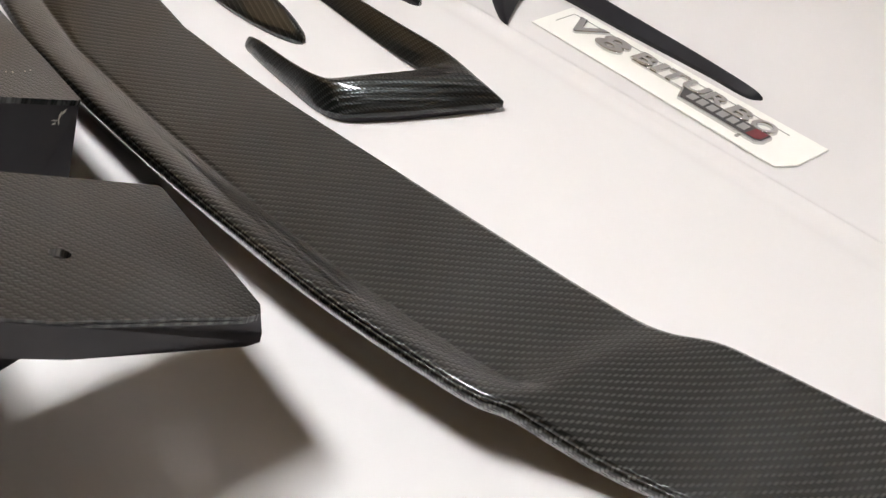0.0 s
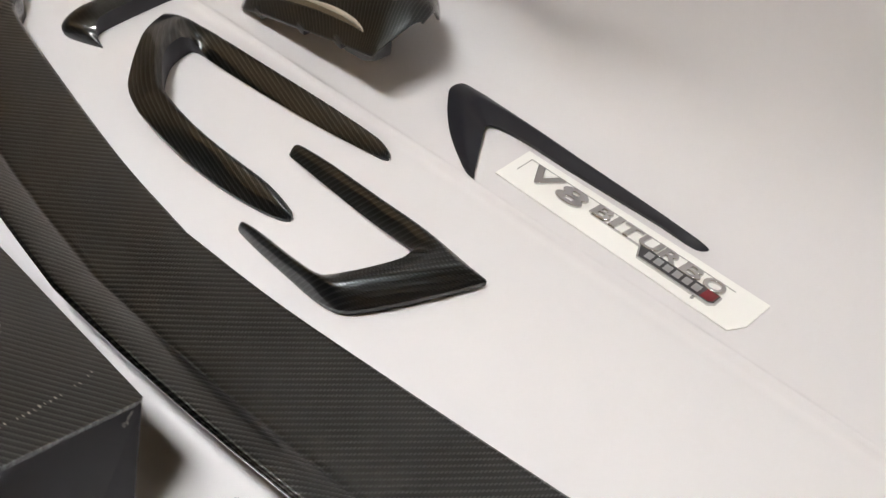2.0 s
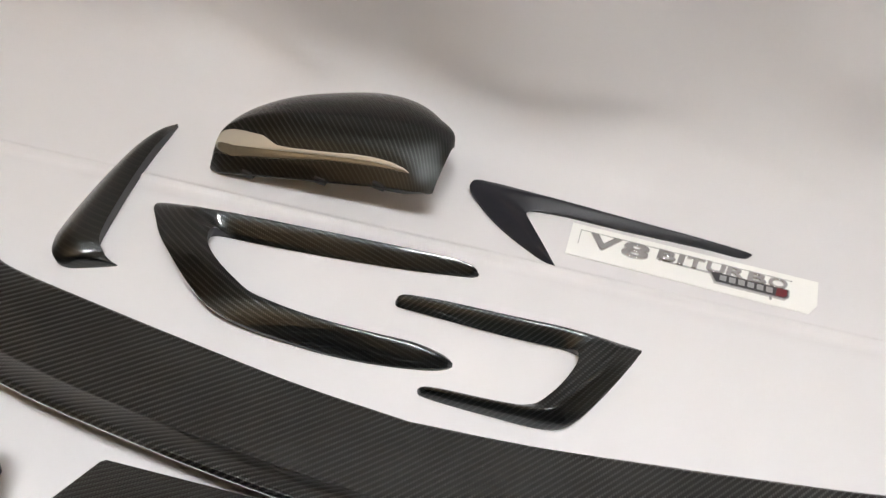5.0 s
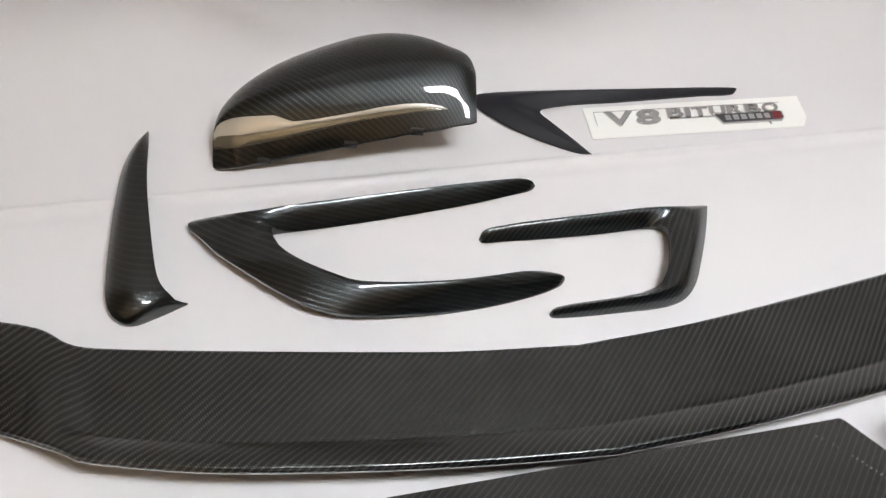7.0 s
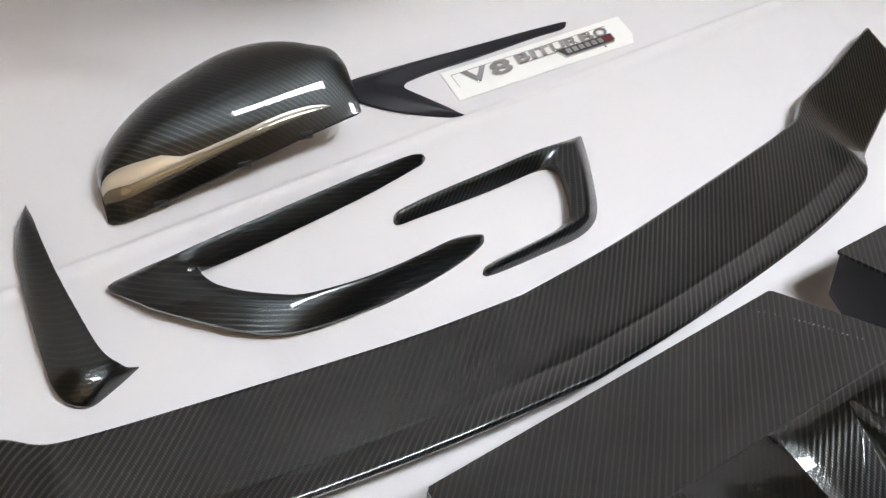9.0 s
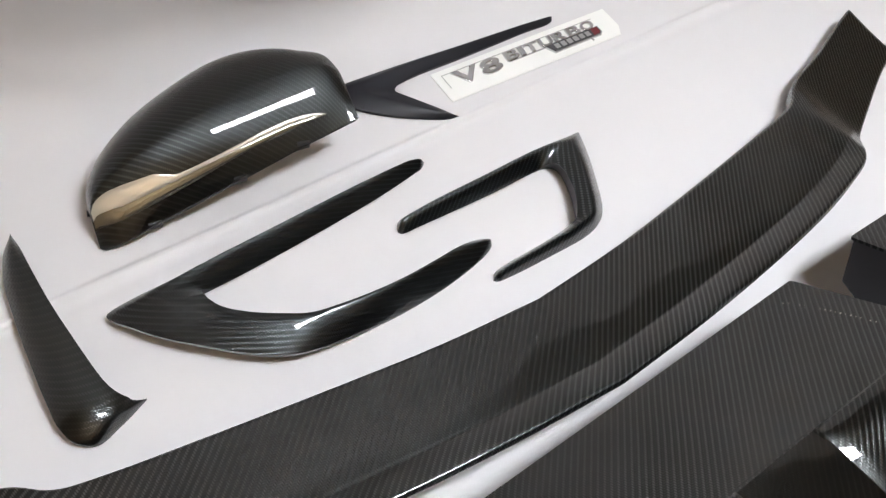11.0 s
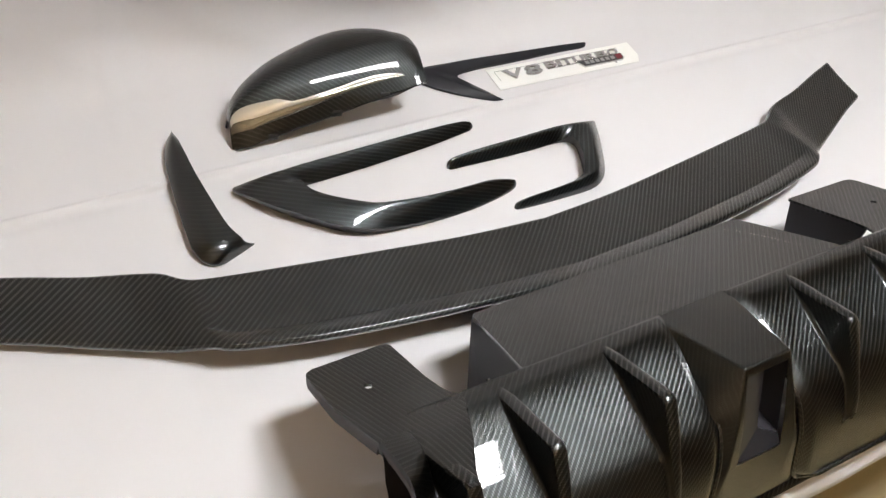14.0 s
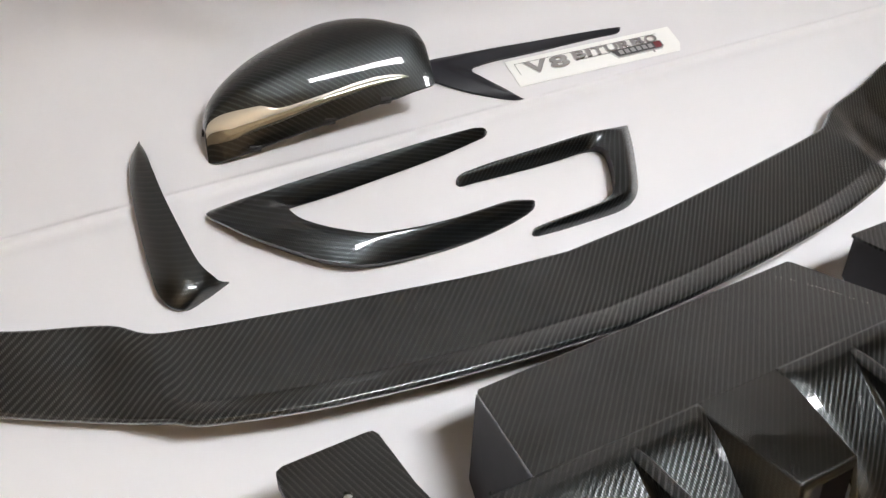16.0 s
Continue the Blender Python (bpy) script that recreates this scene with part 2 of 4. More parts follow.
def spline(points, n):
    """n points on a smooth curve through the given ones, of any number of numbers each."""
    p = np.array(points, float)
    p = np.vstack([2 * p[0] - p[1], p, 2 * p[-1] - p[-2]])
    gap = np.maximum(np.linalg.norm(np.diff(p[:, :min(4, p.shape[1])], axis=0), axis=1), 1e-5) ** 0.5
    knots = np.r_[0, np.cumsum(gap)]
    out = []
    for t in np.linspace(knots[1], knots[-2], n):
        i = min(max(int(np.searchsorted(knots, t, side="right")) - 1, 1), len(p) - 3)
        k0, k1, k2, k3 = knots[i - 1:i + 3]
        a1 = (k1 - t) / (k1 - k0) * p[i - 1] + (t - k0) / (k1 - k0) * p[i]
        a2 = (k2 - t) / (k2 - k1) * p[i] + (t - k1) / (k2 - k1) * p[i + 1]
        a3 = (k3 - t) / (k3 - k2) * p[i + 1] + (t - k2) / (k3 - k2) * p[i + 2]
        b1 = (k2 - t) / (k2 - k0) * a1 + (t - k0) / (k2 - k0) * a2
        b2 = (k3 - t) / (k3 - k1) * a2 + (t - k1) / (k3 - k1) * a3
        out.append((k2 - t) / (k2 - k1) * b1 + (t - k1) / (k2 - k1) * b2)
    return np.array(out)


def ribbon(name, stations, mat, label, turn=0.0, n=150, level=False, bulge=1.7, back=None):
    """A moulded trim that runs along two rails. A station: outer x, y, inner x, y, height of the crest, where across it lies (0 outer, 1 inner), and the heights of the outer and the inner edge."""
    line = spline(stations, n)
    base = Vector((*line[:, :2].mean(0), 0))
    ob = thing(name, label, "car trim", Matrix.Translation(base))
    rows = []
    for ox, oy, ix, iy, h, crown, eo, ei in line:
        row = []
        o, i = Vector((ox, oy, 0)) - base, Vector((ix, iy, 0)) - base
        crown = min(0.95, max(0.08, crown))
        eo, ei = min(eo, h), min(ei, h)
        for k in range(25):
            w = 0.5 - 0.5 * math.cos(math.pi * k / 24)
            q, low = ((crown - w) / crown, eo) if w < crown else ((w - crown) / (1 - crown), ei)
            row.append(o.lerp(i, w) + Vector((0, 0, low + (h - low) * (1 - q ** bulge))))
        under = min(0.3, 14 * eo)
        row = [o.lerp(i, under), o.lerp(i, 0.6 * under) + Vector((0, 0, eo * 0.35)), o.lerp(i, 0.01) + Vector((0, 0, max(eo * 0.3, eo - 0.004)))] + row
        row += [o.lerp(i, 0.97) + Vector((0, 0, ei * 0.6)), o.lerp(i, 0.88), o.lerp(i, 0.5), o.lerp(i, under)]
        rows.append(row)
    for part_name, span, m in (("face", (2, 28), mat), ("outer_return", (0, 3), back or mat), ("underside", (27, 32), back or mat)):
        me = grid(rows, turn, span)
        if level:
            # the weave lies as one flat sheet over the whole moulding, tilted to the front
            c, s = math.cos(radians(turn)), math.sin(radians(turn))
            for loop, uv in zip(me.loops, me.uv_layers[0].data):
                p = me.vertices[loop.vertex_index].co
                across = 0.65 * p.y + 0.76 * p.z
                uv.uv = (c * p.x + s * across, -s * p.x + c * across)
        link(part_name, me, m, ob, sharp=50)
    return ob


def cuboid(bm, lo, hi, bevel=0.0, seg=2):
    m = Matrix.Translation([(a + b) / 2 for a, b in zip(lo, hi)]) @ Matrix.Diagonal([b - a for a, b in zip(lo, hi)] + [1])
    made = bmesh.ops.create_cube(bm, size=1, matrix=m)["verts"]
    if bevel:
        es = {e for v in made for e in v.link_edges}
        bmesh.ops.bevel(bm, geom=list(es), offset=bevel, segments=seg, affect="EDGES", profile=0.5)


def box(name, lo, hi, mat, parent=None, label="", bevel=0.002, seg=2):
    bm = bmesh.new()
    cuboid(bm, lo, hi, bevel, seg)
    return part(name, bm, mat, parent, label)


def prism(points, shift, bevel=0.0, seg=2, top_only=False):
    """A bmesh: the polygon of 3D points, and its copy moved by shift, closed to a solid."""
    bm = bmesh.new()
    a = [bm.verts.new(p) for p in points]
    b = [bm.verts.new(Vector(p) + Vector(shift)) for p in points]
    bm.faces.new(a)
    bm.faces.new(list(reversed(b)))
    for k in range(len(a)):
        j = (k + 1) % len(a)
        bm.faces.new((a[j], a[k], b[k], b[j]))
    bmesh.ops.recalc_face_normals(bm, faces=bm.faces)
    if bevel:
        bmesh.ops.bevel(bm, geom=list(bm.edges), offset=bevel, segments=seg, affect="EDGES", profile=0.6)
    return bm


def shell(ob, thick):
    """Gives a surface its thickness, downwards."""
    mod = ob.modifiers.new("thickness", "SOLIDIFY")
    mod.thickness = thick
    mod.offset = -1 if sum(p.normal.z * p.area for p in ob.data.polygons) > 0 else 1


def smooth(a, b, x):
    t = min(1.0, max(0.0, (x - a) / (b - a)))
    return t * t * (3 - 2 * t)


def thing(name, label, category, place, group=""):
    ob = new(name)
    ob.empty_display_size = 0.05
    ob.matrix_world = place
    return tagged(ob, label, category, group)


# ---- the room ----
TABLE_POSE = pose(*TABLE, 0, 0, 0, TURN)


def table_place(u, v, z):
    return TABLE_POSE @ Vector((u, v, z))


def room():
    ROOM = (-2.1, 2.3, -2.6, 1.25)
    x0, x1, y0, y1 = ROOM
    for name, lo, hi in (("wall_north", (x0 - 0.1, y1, FLOOR_Z), (x1 + 0.1, y1 + 0.1, CEILING_Z)),
                         ("wall_south", (x0 - 0.1, y0 - 0.1, FLOOR_Z), (x1 + 0.1, y0, CEILING_Z)),
                         ("wall_west", (x0 - 0.1, y0, FLOOR_Z), (x0, y1, CEILING_Z)),
                         ("wall_east", (x1, y0, FLOOR_Z), (x1 + 0.1, y1, CEILING_Z))):
        ob = box(name, lo, hi, WALL, bevel=0)
        ob.matrix_world = TABLE_POSE
        tagged(ob, "plain warm brown painted room wall", "wall", kind="structure")
    ob = box("ceiling", (x0 - 0.1, y0 - 0.1, CEILING_Z), (x1 + 0.1, y1 + 0.1, CEILING_Z + 0.1), CEILING, bevel=0)
    ob.matrix_world = TABLE_POSE
    tagged(ob, "plain greyish-beige painted ceiling with lamp", "ceiling", kind="structure")
    floor = box("floor", (x0 - 0.1, y0 - 0.1, FLOOR_Z - 0.1), (x1 + 0.1, y1 + 0.1, FLOOR_Z - 0.012), TABLE_WOOD, bevel=0)
    floor.matrix_world = TABLE_POSE
    tagged(floor, "pale yellowish wooden laminate plank floor", "floor", kind="structure")
    return floor, ROOM


floor, ROOM = room()


def ceiling_light(place):
    """A louvred panel lamp on the ceiling."""
    lamp = thing("ceiling_light", "white louvred ceiling lamp with four bright cool-white tubes", "ceiling lamp", place)
    w, d = 0.36, 0.150
    bm = bmesh.new()
    for lo, hi in (((-w, -d, -0.08), (-w + 0.015, d, 0)), ((w - 0.015, -d, -0.08), (w, d, 0)),
                   ((-w + 0.015, -d, -0.08), (w - 0.015, -d + 0.015, 0)), ((-w + 0.015, d - 0.015, -0.08), (w - 0.015, d, 0))):
        cuboid(bm, lo, hi)
    part("frame", bm, STEEL, lamp)
    box("reflector", (-w + 0.016, -d + 0.016, -0.012), (w - 0.016, d - 0.016, -0.004), STEEL, lamp, bevel=0)
    for k in range(4):
        bm = bmesh.new()
        turned = Matrix.Translation((0, -0.0975 + 0.065 * k, -0.036)) @ Matrix.Rotation(radians(90), 4, "Y")
        bmesh.ops.create_cone(bm, cap_ends=True, segments=16, radius1=0.020, radius2=0.020, depth=2 * w - 0.04, matrix=turned)
        part("tube", bm, LAMP, lamp)
    for k in range(5):
        y = -0.130 + 0.065 * k
        box("long_louvre", (-w + 0.016, max(y, -d + 0.0165) - 0.001, -0.092), (w - 0.016, min(y, d - 0.0165) + 0.001, -0.058), STEEL, lamp, bevel=0)
    for k in range(6):
        x = -w + 0.1029 * (k + 1)
        box("louvre", (x - 0.0025, -d + 0.016, -0.078), (x + 0.0025, d - 0.016, -0.058), STEEL, lamp, bevel=0)
    return lamp


ceiling_light(pose(0.42, -0.54, CEILING_Z, 0, 0, TURN))


def warm_fill_lamp(place):
    """An added, unseen uplighter on a pole, whose warm fill light comes back from the ceiling."""
    lamp = thing("warm_fill_lamp", "unseen added uplighter with a bowl, for warm fill light", "floor lamp", place)
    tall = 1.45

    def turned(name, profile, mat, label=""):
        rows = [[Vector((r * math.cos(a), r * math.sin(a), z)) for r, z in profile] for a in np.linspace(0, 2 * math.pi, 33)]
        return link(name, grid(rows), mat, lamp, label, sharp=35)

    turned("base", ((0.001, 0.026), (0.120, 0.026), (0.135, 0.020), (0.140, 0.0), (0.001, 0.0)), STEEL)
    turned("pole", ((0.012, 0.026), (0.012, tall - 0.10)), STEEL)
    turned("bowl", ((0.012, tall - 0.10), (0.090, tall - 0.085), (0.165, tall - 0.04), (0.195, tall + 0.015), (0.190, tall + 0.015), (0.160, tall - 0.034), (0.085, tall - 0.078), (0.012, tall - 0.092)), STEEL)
    turned("diffuser", ((0.001, tall - 0.012), (0.175, tall - 0.014), (0.175, tall - 0.018), (0.001, tall - 0.018)), WARM_FILL, "glowing warm white disc")


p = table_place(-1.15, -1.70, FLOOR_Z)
warm_fill_lamp(pose(p.x, p.y, p.z))


# ---- table and cloth ----
def work_table():
    table = thing("work_table", "plain wooden table hidden under a white cloth", "table", pose(*TABLE, FLOOR_Z, 0, 0, TURN))
    top = TABLE_Z - FLOOR_Z
    box("tabletop", (-1.25, -0.068, top - 0.028), (1.25, 0.70, top), TABLE_WOOD, table, bevel=0.004)
    for x in (-1.18, 1.18):
        for y in (-0.01, 0.62):
            box("leg", (x - 0.025, y - 0.025, 0), (x + 0.025, y + 0.025, top - 0.028), TABLE_WOOD, table, bevel=0.003)


def cloth_point(u, s):
    """The sheet at u along the table and s along its way from the front hem, over the table and up the back; s = 0 at the table's front edge."""
    e, r = -0.078, 0.012
    back, r2 = 0.640, 0.07
    n1 = noise.noise((u * 3.1, s * 3.3, 1.7))
    n2 = noise.noise((u * 9.0, s * 8.0, 4.2))
    if s < 0:
        hang = -s
        v, z = e - 0.002 * n2 - 0.003 * math.sin(u * 7.0), -r - hang
        z += 0.004 * noise.noise((u * 14, 3.0, 9.0)) * hang / 0.03
        return Vector((u, v, z + 0.0))
    arc = r * math.pi / 2
    if s < arc:
        a = s / r
        return Vector((u, e + r * (1 - math.cos(a)), -r + r * math.sin(a)))
    v = e + r + s - arc
    lift = 0.0
    bend = back + 0.02 * noise.noise((u * 1.6, 0.0, 7.7))
    flat = smooth(0, 0.06, v - e)
    # the pressed fold line along the cloth, and lesser ones across it
    line = 0.519 + 0.004 * math.sin(u * 2.1)
    fold = 0.0032 * math.exp(-((v - line) / 0.0032) ** 2) - 0.0014 * math.exp(-((v - line + 0.010) / 0.007) ** 2)
    cross = 0.0012 * math.exp(-((u + 0.37 + 0.03 * math.sin(v * 5)) / 0.005) ** 2) + 0.0010 * math.exp(-((u - 0.62) / 0.005) ** 2)
    lift = flat * (0.0012 * n1 + 0.0005 * n2) + fold + cross
    if v < bend:
        return Vector((u, v, lift))
    t = v - bend
    lean = radians(91 + 3 * smooth(0.1, -0.8, u))
    if t < r2 * lean:
        a = t / r2
        p = Vector((u, bend + r2 * math.sin(a), r2 * (1 - math.cos(a))))
        nrm = Vector((0, -math.sin(a), math.cos(a)))
    else:
        q = t - r2 * lean
        p = Vector((u, bend + r2 * math.sin(lean) + q * math.cos(lean), r2 * (1 - math.cos(lean)) + q * math.sin(lean)))
        nrm = Vector((0, -math.sin(lean), math.cos(lean)))
    up = smooth(0.0, 0.12, t)
    drape = 0.056 * noise.noise((u * 1.9 + t * 1.6, t * 1.3, 3.3)) + 0.022 * noise.noise((u * 4.5 - t * 3.0, t * 3.5, 8.1))
    # long soft folds that hang slantwise, and a few sharper creases
    warp = u + 0.35 * t + 0.10 * noise.noise((u * 2.0, t * 2.0, 6.4))
    drape += 0.012 * math.sin(warp * 24.0) * (0.5 + noise.noise((u * 2.2, t * 1.1, 0.9)))
    drape += 0.007 * (1 - abs(noise.noise((u * 1.3 - t * 2.2, t * 2.6 + u * 0.8, 2.5)))) ** 5
    drape += 0.007 * (1 - abs(noise.noise((u * 3.0 + t * 4.0, t * 2.0 - u, 5.5)))) ** 5
    drape += 0.006 * (1 - abs(noise.noise((u * 2.5 + t * 6.5, t * 3.5, 1.2)))) ** 6
    return p + nrm * (lift + up * drape)


def sheet():
    us = np.linspace(-1.45, 1.55, 301)
    ss = np.r_[np.linspace(-0.026, 0, 5), np.linspace(0.004, 0.02, 5), np.linspace(0.03, 0.56, 70), np.linspace(0.563, 0.63, 30), np.linspace(0.64, 1.75, 110)]
    me = grid([[cloth_point(float(u), float(s)) for s in ss] for u in us])
    ob = link("table_cloth", me, CLOTH, sharp=180)
    ob.matrix_world = TABLE_POSE
    tagged(ob, "white cotton sheet over the table and up the wall behind", "cloth", kind="")
    mod = ob.modifiers.new("thickness", "SOLIDIFY")
    mod.thickness, mod.offset = 0.0012, -1
    return ob


work_table()
sheet()


# ---- long rear spoiler ----
def rear_spoiler():
    ob = thing("rear_spoiler", "long glossy woven carbon fibre boot spoiler lying on cloth", "spoiler", pose(0.14, -0.0175, 0, 0, 0, 8.0))
    # half of it: place along, back edge v and z, front edge v and z
    half = [(0.0, -0.0535, 0.032, -0.1565, 0.052), (0.10, -0.0465, 0.032, -0.1505, 0.052), (0.20, -0.034, 0.032, -0.1405, 0.051),
            (0.30, -0.0195, 0.031, -0.1260, 0.049), (0.36, -0.0100, 0.030, -0.1120, 0.047), (0.392, -0.0030, 0.029, -0.102, 0.045),
            (0.404, 0.0025, 0.029, -0.094, 0.043), (0.420, 0.015, 0.029, -0.083, 0.034), (0.438, 0.0235, 0.027, -0.071, 0.025), (0.49, 0.038, 0.027, -0.045, 0.021),
            (0.55, 0.0595, 0.027, -0.016, 0.021), (0.587, 0.0715, 0.027, -0.001, 0.022)]
    right = spline(half, 120)
    left = right[::-1].copy()
    left[:, 0] *= -1
    rows = []
    for u, vb, zb, vf, zf in np.vstack([left[:-1], right]):
        a = abs(u)
        lip = 1 - smooth(0.375, 0.425, a)
        row = [Vector((u, vb - 0.002, 0.0)), Vector((u, vb - 0.0005, zb * 0.5)), Vector((u, vb, zb - 0.003)), Vector((u, vb - 0.001, zb - 0.0008)), Vector((u, vb - 0.003, zb))]
        crease = 0.74 + 0.03 * smooth(0.0, 0.35, a)
        for k in range(1, 64):
            w = k / 64
            v = (vb - 0.003) + (vf + 0.003 - vb + 0.003) * w
            straight = zb + (zf - zb) * w
            if w < crease:
                z = zb + (zf - zb) * 0.30 * (w / crease)
            else:
                q = (w - crease) / (1 - crease)
                z = zb + (zf - zb) * (0.30 + 0.70 * (1 - (1 - q) ** 1.35))
            z -= 0.0006 * math.exp(-((w - crease) / 0.014) ** 2) * (1 - smooth(0.20, 0.36, a))
            # raised shoulder where the end plates begin
            sh = math.exp(-((a - (0.402 + 0.012 * (w - 0.5))) / 0.010) ** 2) * math.sin(math.pi * min(1, w * 1.05)) * 0.0026 - 0.0010 * smooth(0.400, 0.430, a) * math.sin(math.pi * w)
            row.append(Vector((u, v, (lip * z + (1 - lip) * straight) + sh)))
        row += [Vector((u, vf + 0.002, zf)), Vector((u, vf + 0.0004, zf - 0.0012)), Vector((u, vf - 0.0006, zf - 0.004)), Vector((u, vf, zf - 0.0085)), Vector((u, vf + 0.003, zf - 0.0105)), Vector((u, vf + 0.008, zf - 0.0105))]
        rows.append(row)
    last = len(rows[0])
    facing = (rows[1][20] - rows[0][20]).cross(rows[0][21] - rows[0][20]).z
    inward = -1 if facing > 0 else 1
    for name, across_part, label in (("back_flange", (0, 4), ""), ("blade", (3, last - 4), ""), ("front_edge", (last - 5, last), "rounded front edge")):
        o = link(name, grid(rows, 0, across_part), CARBON_FINE, ob, label, sharp=60)
        mod = o.modifiers.new("thickness", "SOLIDIFY")
        mod.thickness, mod.offset = 0.003, inward
    return ob


rear_spoiler()


# ---- rear diffuser ----
def panel_z(v):
    return 0.149 + (0.085 - v) * 0.55


BODY = [(0.0865, 0.1484), (0.082, 0.1509), (0.075, 0.1533), (0.066, 0.1545), (0.050, 0.1535), (0.024, 0.1480), (-0.003, 0.1410), (-0.028, 0.1310), (-0.0450, 0.1120), (-0.0555, 0.0930), (-0.0640, 0.0725), (-0.0705, 0.0540), (-0.0770, 0.036)]


def rear_diffuser():
    ob = thing("rear_diffuser", "large glossy carbon fibre rear diffuser with upright fins", "diffuser", pose(*TABLE, 0, 0, 0, TURN))
    prof = spline([(v, z, 0, 0) for v, z in BODY], 44)[:, :2]
    # two halves of the curved body, each with a rounded lower corner towards the middle channel
    for side in (-1, 1):
        rows = []
        for k in range(61):
            row = []
            for j, (v, z) in enumerate(prof):
                inner = 0.040 + 0.016 * smooth(0.10, 1.0, j / 43) + 0.018 - math.sqrt(max(0.0, 0.018 ** 2 - max(0.0, 0.054 - z) ** 2))
                outer = 0.302
                u = inner + (outer - inner) * k / 60
                edge = smooth(0.0, 0.014, u - inner)
                end = smooth(0.0, 0.012, outer - u)
                row.append(Vector((side * u, v + (1 - edge) * 0.006 * smooth(0.2, 1, j / 43), z - (0.004 * (1 - edge) + 0.006 * (1 - end)) * smooth(0.0, 0.2, j / 43))))
            rows.append(row)
        path = rows[0][:0:-1][::-1] + [r[-1] for r in rows[1:]]
        bead = []
        for k, q in enumerate(path):
            ahead = (path[min(k + 1, len(path) - 1)] - path[max(k - 1, 0)]).normalized()
            out = Vector((0, -1, 0.35)) - ahead * Vector((0, -1, 0.35)).dot(ahead)
            out.normalize()
            third = ahead.cross(out)
            size = 0.0028 * smooth(8, 30, k)
            bead.append([q + out * (size * math.cos(a)) + third * (size * math.sin(a)) for a in np.linspace(0, 2 * math.pi, 11)])
        link("rolled_edge", grid(bead if side > 0 else bead[::-1], turn=0), CARBON, ob, sharp=180)
        hollow = ((0.0600, 0.1560), (0.0540, 0.1480), (0.0460, 0.1300), (0.0300, 0.1120), (0.0, 0.098), (-0.03, 0.080), (-0.050, 0.056), (-0.062, 0.030))
        pit = [[Vector((side * (0.290 + 0.048 * k / 8), v, z)) for v, z in hollow] for k in range(9)]
        if side < 0:
            rows.reverse()
            pit.reverse()
        link("recess", grid(pit, turn=0), INNER_BLACK, ob)
        me = grid(rows, turn=0)
        shell(link("body_shell", me, CARBON, ob, sharp=60), 0.003)
    # channel under the middle box
    rows = []
    for k in range(21):
        u = -0.062 + 0.124 * k / 20
        rows.append([Vector((u, v + 0.014, z - 0.010)) for v, z in prof if z < 0.08])
    o = link("channel", grid(rows, turn=0), CARBON, ob)
    # front lip
    rows = []
    for k in range(81):
        u = -0.332 + 0.664 * k / 80
        rows.append([Vector((u, v, z)) for v, z in ((-0.048, 0.040), (-0.060, 0.036), (-0.070, 0.032), (-0.0745, 0.0295), (-0.076, 0.026), (-0.0745, 0.022), (-0.070, 0.014), (-0.066, 0.003), (-0.058, 0.001))])
    link("front_lip", grid(rows, turn=0), CARBON, ob)
    # flat panel at the back, its sides and the tabs
    def panel(name, outline, hole=None, turn=0):
        bm = bmesh.new()
        loop = [bm.verts.new((u, v, panel_z(v))) for u, v in outline]
        edges = [bm.edges.new((loop[k], loop[(k + 1) % len(loop)])) for k in range(len(loop))]
        if hole:
            hu, hv = hole
            ring = [bm.verts.new((hu + 0.0036 * math.cos(a), hv + 0.0036 * math.sin(a), panel_z(hv + 0.0036 * math.sin(a)))) for a in np.linspace(0, 2 * math.pi, 17)[:-1]]
            edges += [bm.edges.new((ring[k], ring[(k + 1) % 16])) for k in range(16)]
        bmesh.ops.triangle_fill(bm, use_beauty=True, use_dissolve=False, edges=edges)
        bmesh.ops.recalc_face_normals(bm, faces=bm.faces)
        if sum(f.normal.z for f in bm.faces) < 0:
            bmesh.ops.reverse_faces(bm, faces=bm.faces)
        o = part(name, bm, CARBON, ob, turn=turn, sharp=1)
        o.data.polygons.foreach_set("use_smooth", [False] * len(o.data.polygons))
        mod = o.modifiers.new("thickness", "SOLIDIFY")
        mod.thickness, mod.offset = 0.003, -1
        return o
    c = 0.0085
    panel("top_panel", [(c - 0.1790, 0.1815), (c + 0.1660, 0.1895), (c + 0.1685, 0.1865), (c + 0.196, 0.090), (c + 0.1965, 0.0858), (c - 0.1985, 0.0858), (c - 0.198, 0.090), (c - 0.1820, 0.1785)])
    for side in (-1, 1):
        far, cut, turn_in = (0.0040, -0.0035, 0.002) if side > 0 else (0.0, 0.006, 0.006)
        near = 0.270 if side < 0 else 0.2550
        pts = [(c + side * u, v) for u, v in ((0.3450 + far, 0.1875 - cut), (near + turn_in, 0.1885 - cut), (near + turn_in * 0.33, 0.1885 - 0.25 * turn_in - cut), (near, 0.1885 - 0.9 * turn_in - cut), (near + 0.001, 0.120), (near - 0.001, 0.100), (near - 0.0035, 0.0915), (near - 0.007, 0.0870), (near - 0.012, 0.0850), (0.2675, 0.066),
                                              (0.3470 + far, 0.066), (0.3550 + far, 0.120), (0.3535 + far, 0.178 - cut), (0.3515 + far, 0.1845 - cut))]
        panel("tab", pts, (c + side * 0.317, 0.134), 55 if side < 0 else 0)
        w = [(c + side * (0.1805 if side < 0 else 0.1680), 0.180 if side < 0 else 0.187, panel_z(0.184) - 0.005), (c + side * 0.1960, 0.088, panel_z(0.088) - 0.0035), (c + side * 0.1960, 0.088, 0.0), (c + side * 0.1850, 0.145, 0.0)]
